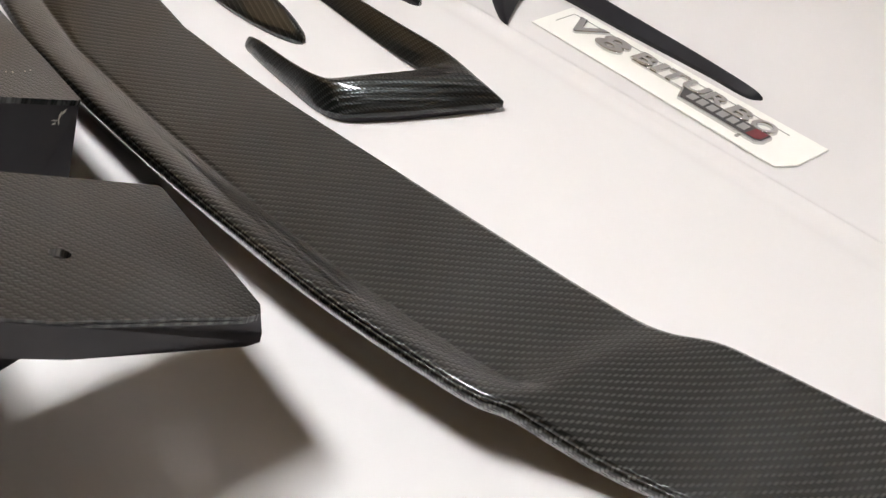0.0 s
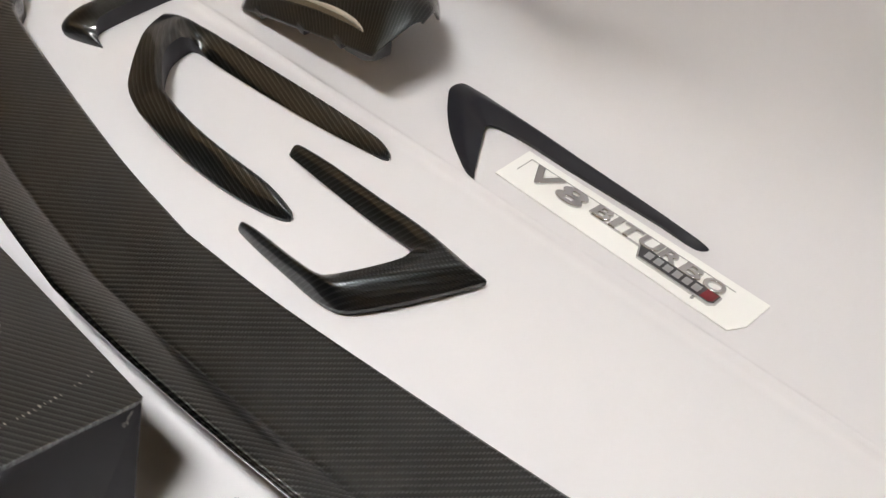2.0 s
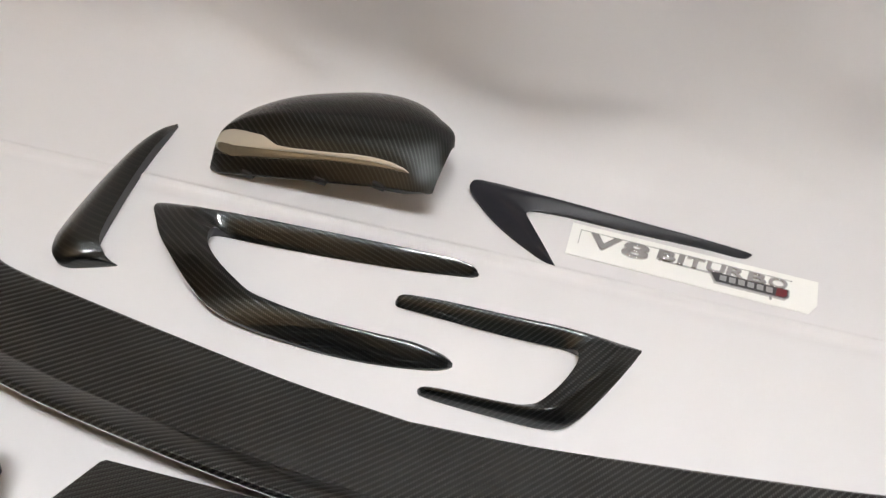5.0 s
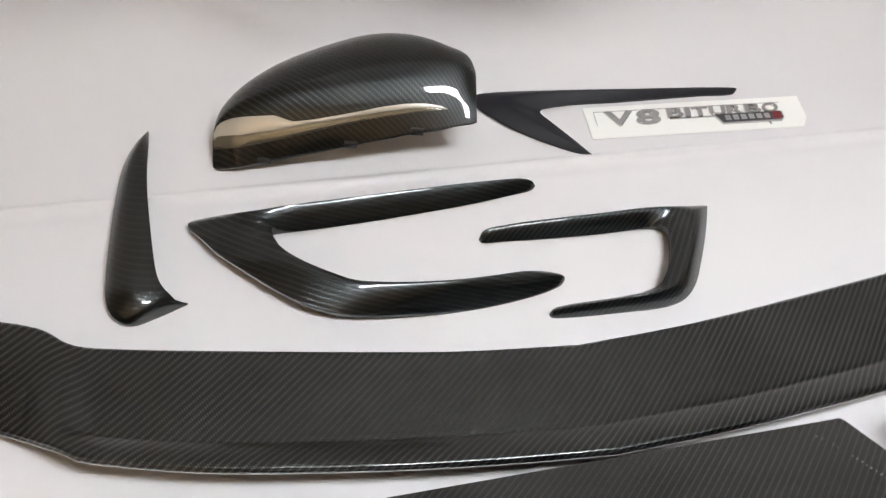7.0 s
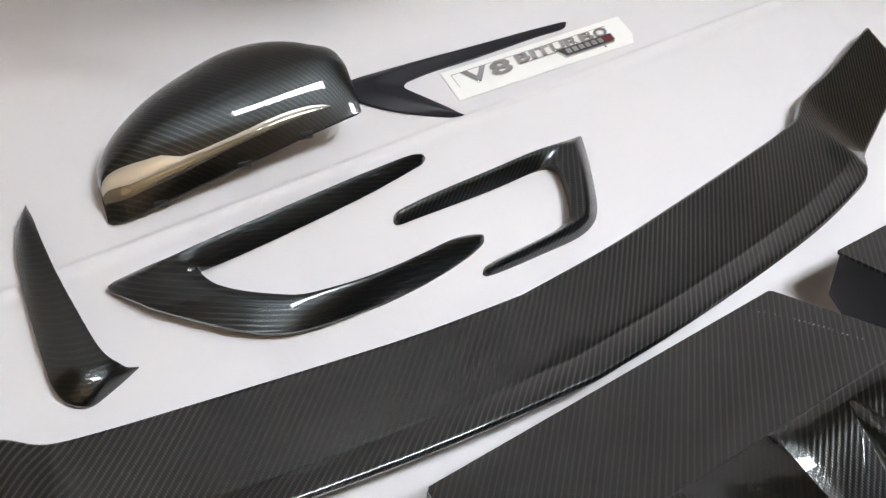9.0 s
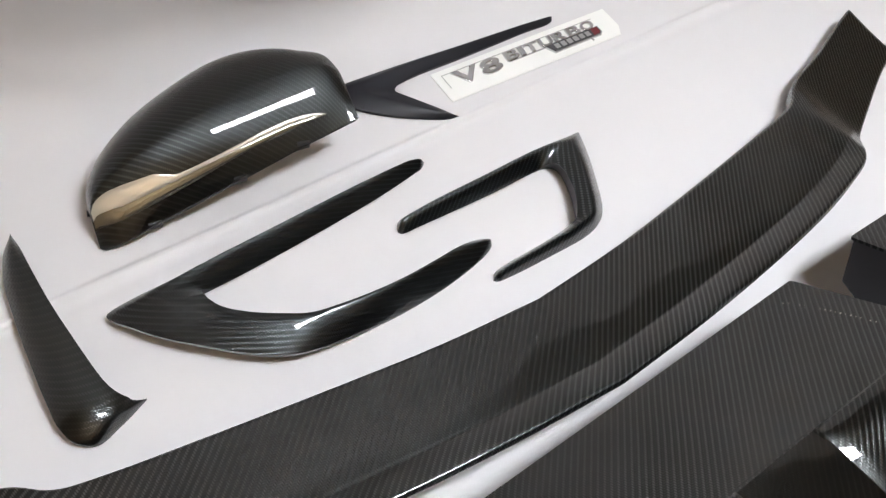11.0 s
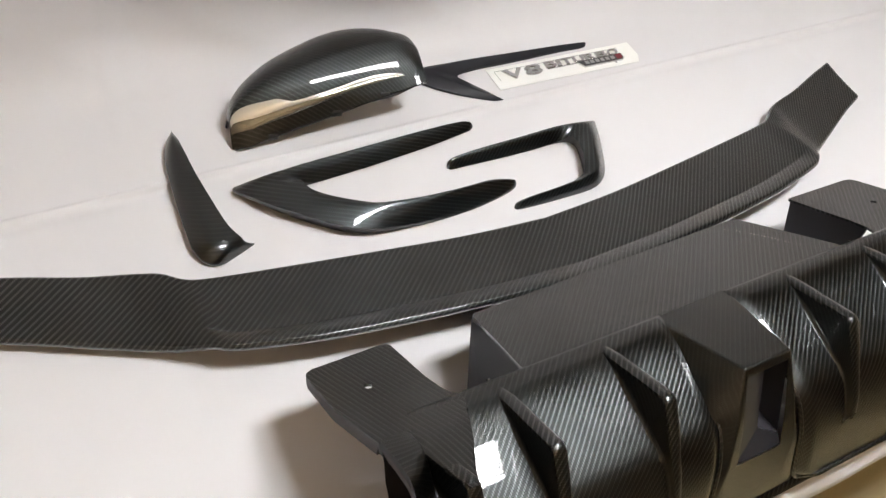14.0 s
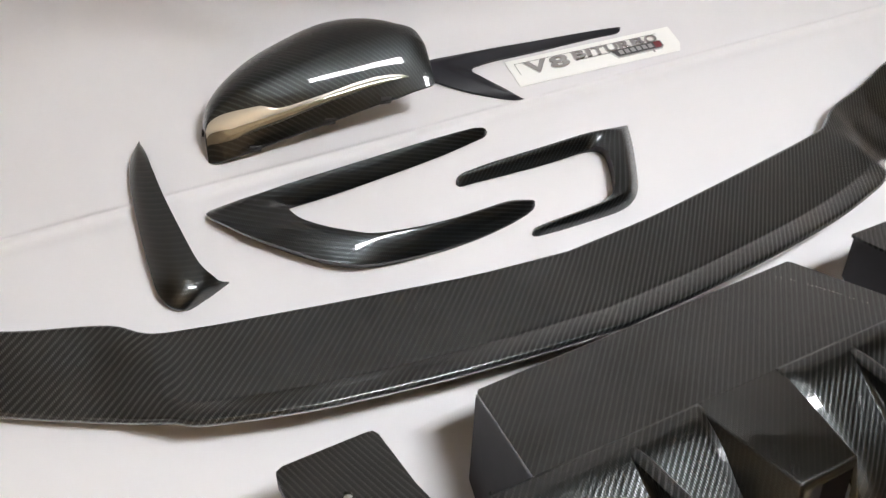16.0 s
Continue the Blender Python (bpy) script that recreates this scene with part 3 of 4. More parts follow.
        part("side_wall", prism(w, (-side * 0.003, 0, 0)), INNER_BLACK, ob, turn=0)
        t = [(c + side * (near + 0.0015), 0.1865 - cut * 0.6, panel_z(0.1865 - cut * 0.6) - 0.002), (c + side * (near + 0.001), 0.098, panel_z(0.098) - 0.002), (c + side * (near + 0.001), 0.098, 0.030), (c + side * (near + 0.001), 0.172, 0.045)]
        part("tab_wall", prism(t, (side * 0.003, 0, 0)), INNER_BLACK, ob, turn=0)
        t = [(c + side * (u + far), v - cut * smooth(0.15, 0.176, v), panel_z(v - cut * smooth(0.15, 0.176, v)) - dz) for u, v, dz in ((0.3460, 0.1868, 0.0015), (0.3520, 0.1832, 0.0015), (0.3540, 0.176, 0.0015), (0.3555, 0.120, 0.0015), (0.3472, 0.066, 0.0015), (0.3452, 0.066, 0.020), (0.3540, 0.120, 0.018), (0.3525, 0.176, 0.016), (0.3505, 0.1826, 0.0155), (0.3455, 0.1860, 0.015))]
        part("tab_flange", prism(t, (-side * 0.003, 0, 0)), INNER_BLACK, ob, turn=0)
        # outer end of the body: the tab runs on as a rim that bends down round the hollow
        edge = [(0.3470, 0.0680, panel_z(0.0680), 0.3200, 0.0680, panel_z(0.0680)), (0.3468, 0.050, panel_z(0.050), 0.3205, 0.054, panel_z(0.054)), (0.3465, 0.034, 0.1745, 0.3215, 0.043, 0.1705), (0.3465, 0.020, 0.1812, 0.3210, 0.030, 0.164), (0.3463, 0.010, 0.1798, 0.3200, 0.016, 0.153),
                (0.3460, 0.000, 0.1705, 0.3185, 0.002, 0.141), (0.3452, -0.013, 0.1485, 0.3165, -0.014, 0.123), (0.3440, -0.032, 0.112, 0.3150, -0.034, 0.088), (0.3420, -0.050, 0.066, 0.3140, -0.052, 0.050), (0.3400, -0.060, 0.034, 0.3130, -0.062, 0.020)]
        rim = []
        for ou, ov, oz, iu, iv, iz in spline(edge, 48):
            o = Vector((side * ou + c * smooth(-0.04, 0.05, ov), ov, oz))
            i = Vector((side * iu + c * smooth(-0.04, 0.05, iv), iv, iz))
            turned = (o - i).normalized()
            drop = Vector((-side * 0.003, 0, -0.020))
            rim.append([o + drop - turned * 0.001, o + drop * 0.4 + turned * 0.0005, o + Vector((0, 0, -0.0022)), o.lerp(i, 0.06), o.lerp(i, 0.3), o.lerp(i, 0.6), o.lerp(i, 0.92), i + Vector((0, 0, -0.0012)), i + Vector((0, 0, -0.008)), i + Vector((0, 0, -0.045))])
        if side < 0:
            rim.reverse()
        low_side, top_side = ((0, 4), (3, 10))
        link("end_rim", grid(rim, 30, top_side), CARBON, ob, sharp=70)
        link("rim_side", grid(rim, 30, low_side), INNER_BLACK, ob, sharp=70)
        low = [(0.060, 0.140), (0.034, 0.148), (0.010, 0.152), (-0.004, 0.140), (-0.016, 0.120), (-0.032, 0.086), (-0.050, 0.042)]
        e = [(side * 0.322 + c * smooth(-0.04, 0.05, v), v, z) for v, z in low] + [(side * 0.320, -0.055, 0.003), (side * 0.320, 0.03, 0.02)]
        part("end_wall", prism(e, (-side * 0.003, 0, 0)), INNER_BLACK, ob)
        # the flat tab runs on into the crest of the outer fin
        bm = bmesh.new()
        rows = []
        for k in range(25):
            v = 0.0662 - 0.0702 * k / 24
            g = (0.0662 - v) / 0.0702
            z = panel_z(v) - 0.0140 * smooth(0.0, 1.0, g) ** 1.2
            inner = 0.2675 + 0.0275 * g
            outer = 0.3225 if v > 0.043 else 0.3225 + (0.3030 - 0.3225) * (0.043 - v) / 0.047
            shift = c * smooth(-0.02, 0.066, v)
            row = [(side * (inner + 0.001) + shift, v, z - 0.040), (side * inner + shift, v, z - 0.003), (side * (inner + 0.0012) + shift, v, z - 0.0006)]
            row += [(side * (inner + (outer - inner) * q) + shift, v, z + 0.0003) for q in (0.12, 0.35, 0.65, 0.90)]
            row += [(side * (outer - 0.0006) + shift, v, z - 0.0008), (side * outer + shift, v, z - 0.003), (side * (outer - 0.002) + shift, v, z - 0.045)]
            rows.append([bm.verts.new(p) for p in row])
        for r0, r1 in zip(rows, rows[1:]):
            for j in range(len(r0) - 1):
                bm.faces.new((r0[j], r0[j + 1], r1[j + 1], r1[j]))
        bmesh.ops.recalc_face_normals(bm, faces=bm.faces)
        part("fin_shoulder", bm, CARBON, ob, turn=55 if side < 0 else 0, sharp=50)
    # the upright fins
    def fin(u0, u1, w0=0.0065, start=0.1):
        line = [(0.090, 0.146), (0.060, 0.160), (0.030, 0.1715), (0.010, 0.1795), (0.002, 0.182), (-0.003, 0.1805), (-0.007, 0.176), (-0.018, 0.163), (-0.034, 0.142), (-0.050, 0.120), (-0.058, 0.104)]
        rows = []
        top = spline([(v, z, 0, 0) for v, z in line], 60)[:, :2]
        for v, z in top:
            if v > start:
                continue
            g = smooth(0.09, 0.0, v)
            u = u0 + (u1 - u0) * g
            taper = 0.25 + 0.75 * smooth(0.0, 0.2, (0.092 - v) / 0.15) * (0.35 + 0.65 * smooth(-0.060, -0.01, v))
            w = w0 * taper
            skin = np.interp(v, [p[0] for p in BODY[::-1][3:]], [p[1] for p in BODY[::-1][3:]])
            # rounded foot where the fin grows out of the body
            foot = min(1.0, max(0.0, (z - skin) / 0.020))
            side_line = [(0.0055, -0.006), (0.0045, 0.0), (0.0026, 0.0009), (0.0009, 0.0027), (0.0, 0.0055)]
            row = [Vector((u - w - out * foot, v, min(skin + up * foot if up > 0 else skin + up, z - 0.005))) for out, up in side_line]
            row += [Vector((u + a * w, v, z + dz)) for a, dz in ((-1.0, -0.004), (-0.9, -0.0018), (-0.6, -0.0005), (0, 0), (0.6, -0.0005), (0.9, -0.0018), (1.0, -0.004))]
            row += [Vector((u + w + out * foot, v, min(skin + up * foot if up > 0 else skin + up, z - 0.005))) for out, up in side_line[::-1]]
            rows.append(row)
        # sides in the dimmed carbon; the crest keeps the weave the lamp catches
        link("fin", grid(rows, turn=0), DIM_CARBON, ob)
        crest = [[p + (Vector((0, -0.0004, 0.0005))) for p in row[5:12]] for row in rows]
        link("fin_crest", grid(crest, turn=0), CARBON, ob, "rounded crest with the weave in it")
    for s in (-1, 1):
        fin(s * 0.113, s * 0.110)
        fin(s * 0.222, s * 0.2215)
        fin(s * 0.324, s * 0.298, start=0.035)
    # pale specks along a seam of the panel, and a scuffed corner of its side wall
    specks = bmesh.new()
    rng = random.Random(4)
    for k in range(22):
        g = k / 21
        u, v = 0.146 + 0.030 * g ** 0.8 + rng.uniform(-0.0006, 0.0006), 0.176 - 0.066 * g
        if rng.random() < 0.75:
            r = rng.uniform(0.0003, 0.0007)
            cuboid(specks, (u - r, v - r * 0.6, panel_z(v) - 0.0002), (u + r, v + r * 0.6, panel_z(v) + 0.0004))
    part("resin_specks", specks, SCUFF_AND_SPECKS, ob, "tiny pale specks along a seam")
    scuff = bmesh.new()
    for v, z, long, tilt in ((0.1790, 0.0906, 0.0045, 0.5), (0.1765, 0.0896, 0.0055, 0.9), (0.1735, 0.0886, 0.0040, -0.3), (0.1750, 0.0868, 0.0035, 1.2), (0.1725, 0.0872, 0.0025, 0.2)):
        u = c + 0.1682 + 0.0278 * (0.187 - v) / 0.099 + 0.0004
        dv, dz = long * math.cos(tilt) / 2, long * math.sin(tilt) / 2
        quad = [scuff.verts.new((u + 0.28 * -q * 0.5, v + a, z + b)) for q, a, b in ((-dv, -dv, -dz), (0.0, 0.0003, -0.0006), (dv, dv, dz), (0.0, -0.0003, 0.0006))]
        scuff.faces.new(quad)
    part("scuff_mark", scuff, SCUFF_AND_SPECKS, ob, "pale scuffed corner")
    # the middle box
    bm = bmesh.new()
    def face(*pts):
        bm.faces.new([bm.verts.new(p) for p in pts])
    A = [(-0.045, 0.088, 0.1475), (0.045, 0.088, 0.1475), (0.0275, -0.004, 0.180), (-0.0275, -0.004, 0.180)]
    face(A[0], A[3], A[2], A[1])
    for s in (-1, 1):
        c0, c1 = (s * 0.045, 0.088, 0.1475), (s * 0.0275, -0.004, 0.180)
        mids = [(s * 0.034, -0.030, 0.140), (s * 0.042, -0.052, 0.095), (s * 0.050, -0.066, 0.050), (s * 0.056, -0.070, 0.034)]
        body = [(s * 0.056, 0.03, 0.134), (s * 0.060, -0.020, 0.116), (s * 0.064, -0.042, 0.090), (s * 0.070, -0.055, 0.058), (s * 0.078, -0.062, 0.034)]
        face(c0, c1, body[0])
        chain = [c1] + mids
        for k in range(4):
            face(chain[k], chain[k + 1], body[k + 1], body[k])
        # rim of the opening on the front
        o_top, o_bot = (s * 0.0245, -0.0085, 0.1725), (s * 0.0270, -0.0500, 0.0900)
        face(c1, o_top, (s * 0.0255, -0.0345, 0.125), mids[0])
        face(mids[0], (s * 0.0255, -0.0345, 0.125), o_bot, mids[1])
    face((-0.0275, -0.004, 0.180), (-0.0245, -0.0085, 0.1725), (0.0245, -0.0085, 0.1725), (0.0275, -0.004, 0.180))
    for s in (-1, 1):
        face((s * 0.0270, -0.0500, 0.0900), (s * 0.042, -0.052, 0.095), (s * 0.050, -0.066, 0.050), (s * 0.036, -0.066, 0.050))
        face((s * 0.036, -0.066, 0.050), (s * 0.050, -0.066, 0.050), (s * 0.056, -0.070, 0.034), (s * 0.036, -0.070, 0.034))
    face((-0.0270, -0.0500, 0.0900), (0.0270, -0.0500, 0.0900), (0.036, -0.066, 0.050), (-0.036, -0.066, 0.050))
    face((-0.036, -0.066, 0.050), (0.036, -0.066, 0.050), (0.036, -0.070, 0.034), (-0.036, -0.070, 0.034))
    bmesh.ops.remove_doubles(bm, verts=bm.verts, dist=0.0004)
    bmesh.ops.recalc_face_normals(bm, faces=bm.faces)
    ridge = [e for e in bm.edges if len(e.link_faces) == 2 and e.calc_face_angle(0) > 0.75]
    bmesh.ops.bevel(bm, geom=ridge, offset=0.0026, segments=3, affect="EDGES", profile=0.5)
    part("centre_box", bm, DIM_CARBON, ob, turn=0, sharp=35)
    # smooth black pocket inside the opening
    liner = bmesh.new()
    top, rim, foot = (-0.0256, -0.0070, 0.1732), (-0.0268, -0.0430, 0.1020), (-0.0282, -0.0492, 0.0892)
    deep, low = (0.0030, -0.0020, 0.1705), (0.0040, -0.0320, 0.1070)
    right, right_foot = (0.0262, -0.0420, 0.0985), (0.0282, -0.0492, 0.0892)
    for ring in ((top, deep, low, rim), (rim, low, foot), (low, right, right_foot, foot)):
        liner.faces.new([liner.verts.new(q) for q in ring])
    bmesh.ops.remove_doubles(liner, verts=liner.verts, dist=0.0003)
    bmesh.ops.recalc_face_normals(liner, faces=liner.faces)
    corner = [e for e in liner.edges if len(e.link_faces) == 2 and e.calc_face_angle(0) > 0.3]
    bmesh.ops.bevel(liner, geom=corner, offset=0.0015, segments=3, affect="EDGES", profile=0.5)
    part("opening_liner", liner, GLOSS_BLACK, ob, "smooth black pocket", sharp=35)
    slot = bmesh.new()
    mouth = [(0.0030, -0.0020, 0.1705), (-0.0250, -0.0068, 0.1734), (0.0258, -0.0068, 0.1734), (0.0270, -0.0400, 0.0990), (0.0040, -0.0320, 0.1068)]
    back = [(0.0060, 0.036, 0.160), (-0.010, 0.036, 0.160), (0.0230, 0.036, 0.160), (0.0230, 0.012, 0.100), (0.0060, 0.014, 0.100)]
    mv, bv = [slot.verts.new(q) for q in mouth], [slot.verts.new(q) for q in back]
    for k in range(5):
        slot.faces.new((mv[k], mv[(k + 1) % 5], bv[(k + 1) % 5], bv[k]))
    slot.faces.new((bv[0], bv[2], bv[3], bv[4]))
    part("opening_slot", slot, INNER_BLACK, ob, "deep dark slot")
    return ob


rear_diffuser()


# ---- trims ----
CORNER_TRIM = [(0.1365, 0.114, 0.136, 0.113, 0.004, 0.4, 0.0015, 0.0015), (0.133, 0.117, 0.131, 0.1085, 0.01, 0.35, 0.004, 0.004), (0.124, 0.117, 0.121, 0.105, 0.013, 0.22, 0.004, 0.003), (0.075, 0.109, 0.076, 0.0915, 0.0165, 0.2, 0.004, 0.002),
               (0.02, 0.098, 0.026, 0.079, 0.0185, 0.2, 0.004, 0.002), (-0.045, 0.0845, -0.04, 0.064, 0.02, 0.2, 0.004, 0.002), (-0.095, 0.0745, -0.09, 0.053, 0.022, 0.24, 0.006, 0.005), (-0.13, 0.069, -0.102, 0.05, 0.0235, 0.38, 0.008, 0.012),
               (-0.16, 0.0645, -0.106, 0.0475, 0.025, 0.5, 0.008, 0.018), (-0.18, 0.0575, -0.107, 0.045, 0.0255, 0.58, 0.008, 0.022), (-0.1785, 0.049, -0.107, 0.0415, 0.026, 0.62, 0.012, 0.024), (-0.167, 0.0355, -0.1068, 0.0385, 0.027, 0.7, 0.016, 0.026),
               (-0.15, 0.0175, -0.105, 0.032, 0.027, 0.75, 0.019, 0.0265), (-0.1235, -0.002, -0.097, 0.02, 0.0285, 0.8, 0.02, 0.0275), (-0.097, -0.019, -0.0785, 0.007, 0.0295, 0.82, 0.019, 0.0285), (-0.0725, -0.0315, -0.056, -0.0033, 0.0298, 0.85, 0.0185, 0.0285),
               (-0.049, -0.0365, -0.0362, -0.0104, 0.0298, 0.88, 0.0165, 0.0285), (-0.02, -0.0355, -0.013, -0.0119, 0.0295, 0.9, 0.0125, 0.0285), (0.015, -0.0315, 0.018, -0.011, 0.029, 0.9, 0.0085, 0.028), (0.05, -0.026, 0.052, -0.007, 0.0275, 0.9, 0.004, 0.0265),
               (0.085, -0.019, 0.086, 0.001, 0.0235, 0.88, 0.004, 0.022), (0.118, -0.0095, 0.116, 0.009, 0.0195, 0.8, 0.004, 0.017), (0.14, -0.001, 0.137, 0.013, 0.015, 0.6, 0.004, 0.01), (0.15, 0.005, 0.148, 0.0138, 0.01, 0.5, 0.004, 0.005),
               (0.153, 0.0095, 0.1522, 0.0122, 0.005, 0.5, 0.002, 0.002)]
ribbon("bumper_corner_trim", CORNER_TRIM, TRIM_CARBON, "large hooked glossy carbon fibre bumper trim on cloth", turn=32, n=220, level=True, bulge=1.35, back=INNER_BLACK)

BRACKET_TRIM = [(0.078, 0.052, 0.0785, 0.0515, 0.0036, 0.4, 0.0015, 0.0015), (0.0815, 0.059, 0.081, 0.0475, 0.0105, 0.4, 0.004, 0.003), (0.105, 0.066, 0.1, 0.049, 0.014, 0.4, 0.005, 0.003), (0.188, 0.0795, 0.186, 0.059, 0.0185, 0.4, 0.006, 0.003),
                (0.245, 0.088, 0.235, 0.066, 0.0208, 0.42, 0.007, 0.006), (0.285, 0.0915, 0.248, 0.064, 0.0212, 0.46, 0.008, 0.014), (0.3015, 0.0925, 0.252, 0.058, 0.0215, 0.5, 0.008, 0.018), (0.3012, 0.089, 0.253, 0.054, 0.0215, 0.5, 0.008, 0.018),
                (0.2945, 0.064, 0.253, 0.045, 0.0225, 0.5, 0.009, 0.019), (0.282, 0.027, 0.249, 0.026, 0.0236, 0.55, 0.009, 0.02), (0.272, 0.0035, 0.243, 0.0105, 0.024, 0.55, 0.009, 0.0195), (0.2625, -0.0085, 0.235, -0.002, 0.0235, 0.5, 0.007, 0.017),
                (0.246, -0.016, 0.224, -0.006, 0.0215, 0.5, 0.005, 0.012), (0.199, -0.0235, 0.2, -0.0092, 0.0168, 0.45, 0.004, 0.006), (0.15, -0.029, 0.15, -0.0175, 0.012, 0.45, 0.003, 0.004), (0.1375, -0.029, 0.1385, -0.021, 0.0084, 0.45, 0.003, 0.003),
                (0.135, -0.026, 0.1353, -0.025, 0.0036, 0.45, 0.0015, 0.0015)]
ribbon("bumper_bracket_trim", BRACKET_TRIM, TRIM_CARBON, "C-shaped glossy carbon fibre bumper trim on cloth", turn=100, n=200, level=True, bulge=1.5, back=INNER_BLACK)

CANARD = [(-0.227, 0.1625, -0.2262, 0.162, 0.005, 0.5, 0.002, 0.002), (-0.2365, 0.144, -0.2235, 0.143, 0.013, 0.55, 0.006, 0.01), (-0.243, 0.115, -0.2208, 0.114, 0.018, 0.55, 0.009, 0.016), (-0.2445, 0.079, -0.2163, 0.079, 0.021, 0.55, 0.011, 0.018),
          (-0.2438, 0.035, -0.2082, 0.035, 0.023, 0.55, 0.012, 0.02), (-0.242, -0.001, -0.2008, 0.001, 0.024, 0.55, 0.012, 0.0205), (-0.2395, -0.023, -0.1965, -0.0105, 0.0235, 0.55, 0.011, 0.02), (-0.2325, -0.0375, -0.1925, -0.016, 0.0215, 0.55, 0.009, 0.018),
          (-0.219, -0.044, -0.188, -0.019, 0.018, 0.55, 0.007, 0.014), (-0.1985, -0.035, -0.184, -0.0205, 0.012, 0.5, 0.004, 0.008), (-0.1745, -0.021, -0.1743, -0.0205, 0.003, 0.5, 0.0015, 0.0015)]
ribbon("bumper_canard", CANARD, DIM_CARBON, "curved glossy dark carbon fibre canard blade on cloth", turn=40, n=120, level=True, bulge=2.0, back=INNER_BLACK)

BLACK_TRIM = [(0.37, 0.2525, 0.3698, 0.2515, 0.003, 0.4, 0.0014, 0.0014), (0.366, 0.253, 0.365, 0.2455, 0.006, 0.4, 0.0027, 0.0027), (0.326, 0.2495, 0.326, 0.2395, 0.009, 0.4, 0.004, 0.004), (0.237, 0.241, 0.238, 0.2255, 0.012, 0.4, 0.0054, 0.0054),
              (0.183, 0.2365, 0.186, 0.2185, 0.013, 0.4, 0.0059, 0.0059), (0.14, 0.2325, 0.16, 0.212, 0.013, 0.4, 0.0059, 0.0059), (0.105, 0.2285, 0.153, 0.208, 0.013, 0.45, 0.0059, 0.0059), (0.087, 0.224, 0.151, 0.205, 0.012, 0.5, 0.0054, 0.0054),
              (0.086, 0.213, 0.152, 0.2025, 0.012, 0.5, 0.0054, 0.0054), (0.104, 0.196, 0.158, 0.196, 0.012, 0.5, 0.0054, 0.0054), (0.13, 0.179, 0.168, 0.186, 0.011, 0.5, 0.0049, 0.0049), (0.16, 0.1655, 0.184, 0.17, 0.009, 0.5, 0.004, 0.004),
              (0.186, 0.157, 0.194, 0.16, 0.006, 0.5, 0.0027, 0.0027), (0.1985, 0.156, 0.1988, 0.1565, 0.002, 0.5, 0.0009, 0.0009)]
ribbon("fender_vent_trim", BLACK_TRIM, MATTE_BLACK, "hooked satin black plastic vent trim on cloth", n=150, bulge=1.3)


# ---- mirror cover ----
# along x: front foot y and z, crest y and z, back foot y
CAP = [(-0.1650, 0.1250, 0.0015, 0.1440, 0.0240, 0.1600), (-0.1610, 0.1222, 0.0012, 0.1495, 0.0340, 0.1755), (-0.1465, 0.1188, 0.0075, 0.1580, 0.0470, 0.1955), (-0.1139, 0.1215, 0.0162, 0.1660, 0.0630, 0.2205),
       (-0.0675, 0.1258, 0.0276, 0.1755, 0.0740, 0.2415), (-0.0210, 0.1303, 0.0390, 0.1850, 0.0815, 0.2530), (0.0162, 0.1341, 0.0483, 0.1890, 0.0865, 0.2470), (0.0440, 0.1363, 0.0546, 0.1890, 0.0885, 0.2310),
       (0.0607, 0.1377, 0.0584, 0.1870, 0.0855, 0.2150), (0.0700, 0.1385, 0.0608, 0.1845, 0.0800, 0.2030), (0.0735, 0.1400, 0.0620, 0.1835, 0.0765, 0.1930)]


def cap_point(row, a, out=0.0):
    """A point of the cap's skin: a from 0 at the front foot over 0.5 at the crest to 1 at the back."""
    x, yf, zf, yt, zt, yb = row
    if a < 0.5:
        y, z = yf + (yt - yf) * 2 * a, zf + (zt - zf) * (1 - (1 - 2 * a) ** 1.14)
        swell = 0.0065 * max(0.0, 1 - ((x + 0.045) / 0.117) ** 2) * math.sin(2 * math.pi * a)
        y, z = y - 0.55 * swell, z + 0.83 * swell
    else:
        th = (1 - a) * math.pi
        c, s = math.cos(th), math.sin(th)
        base = zf * 0.9 + (zt - 0.004 - zf * 0.9) * smooth(0.045, 0.0735, x)
        y, z = yt + (yb - yt) * max(0, c) ** 0.9, base + (zt - base) * max(0, s) ** 0.8
    centre = Vector((x, yt, zt * 0.3))
    p = Vector((x, y, z))
    return p + (p - centre).normalized() * out if out else p


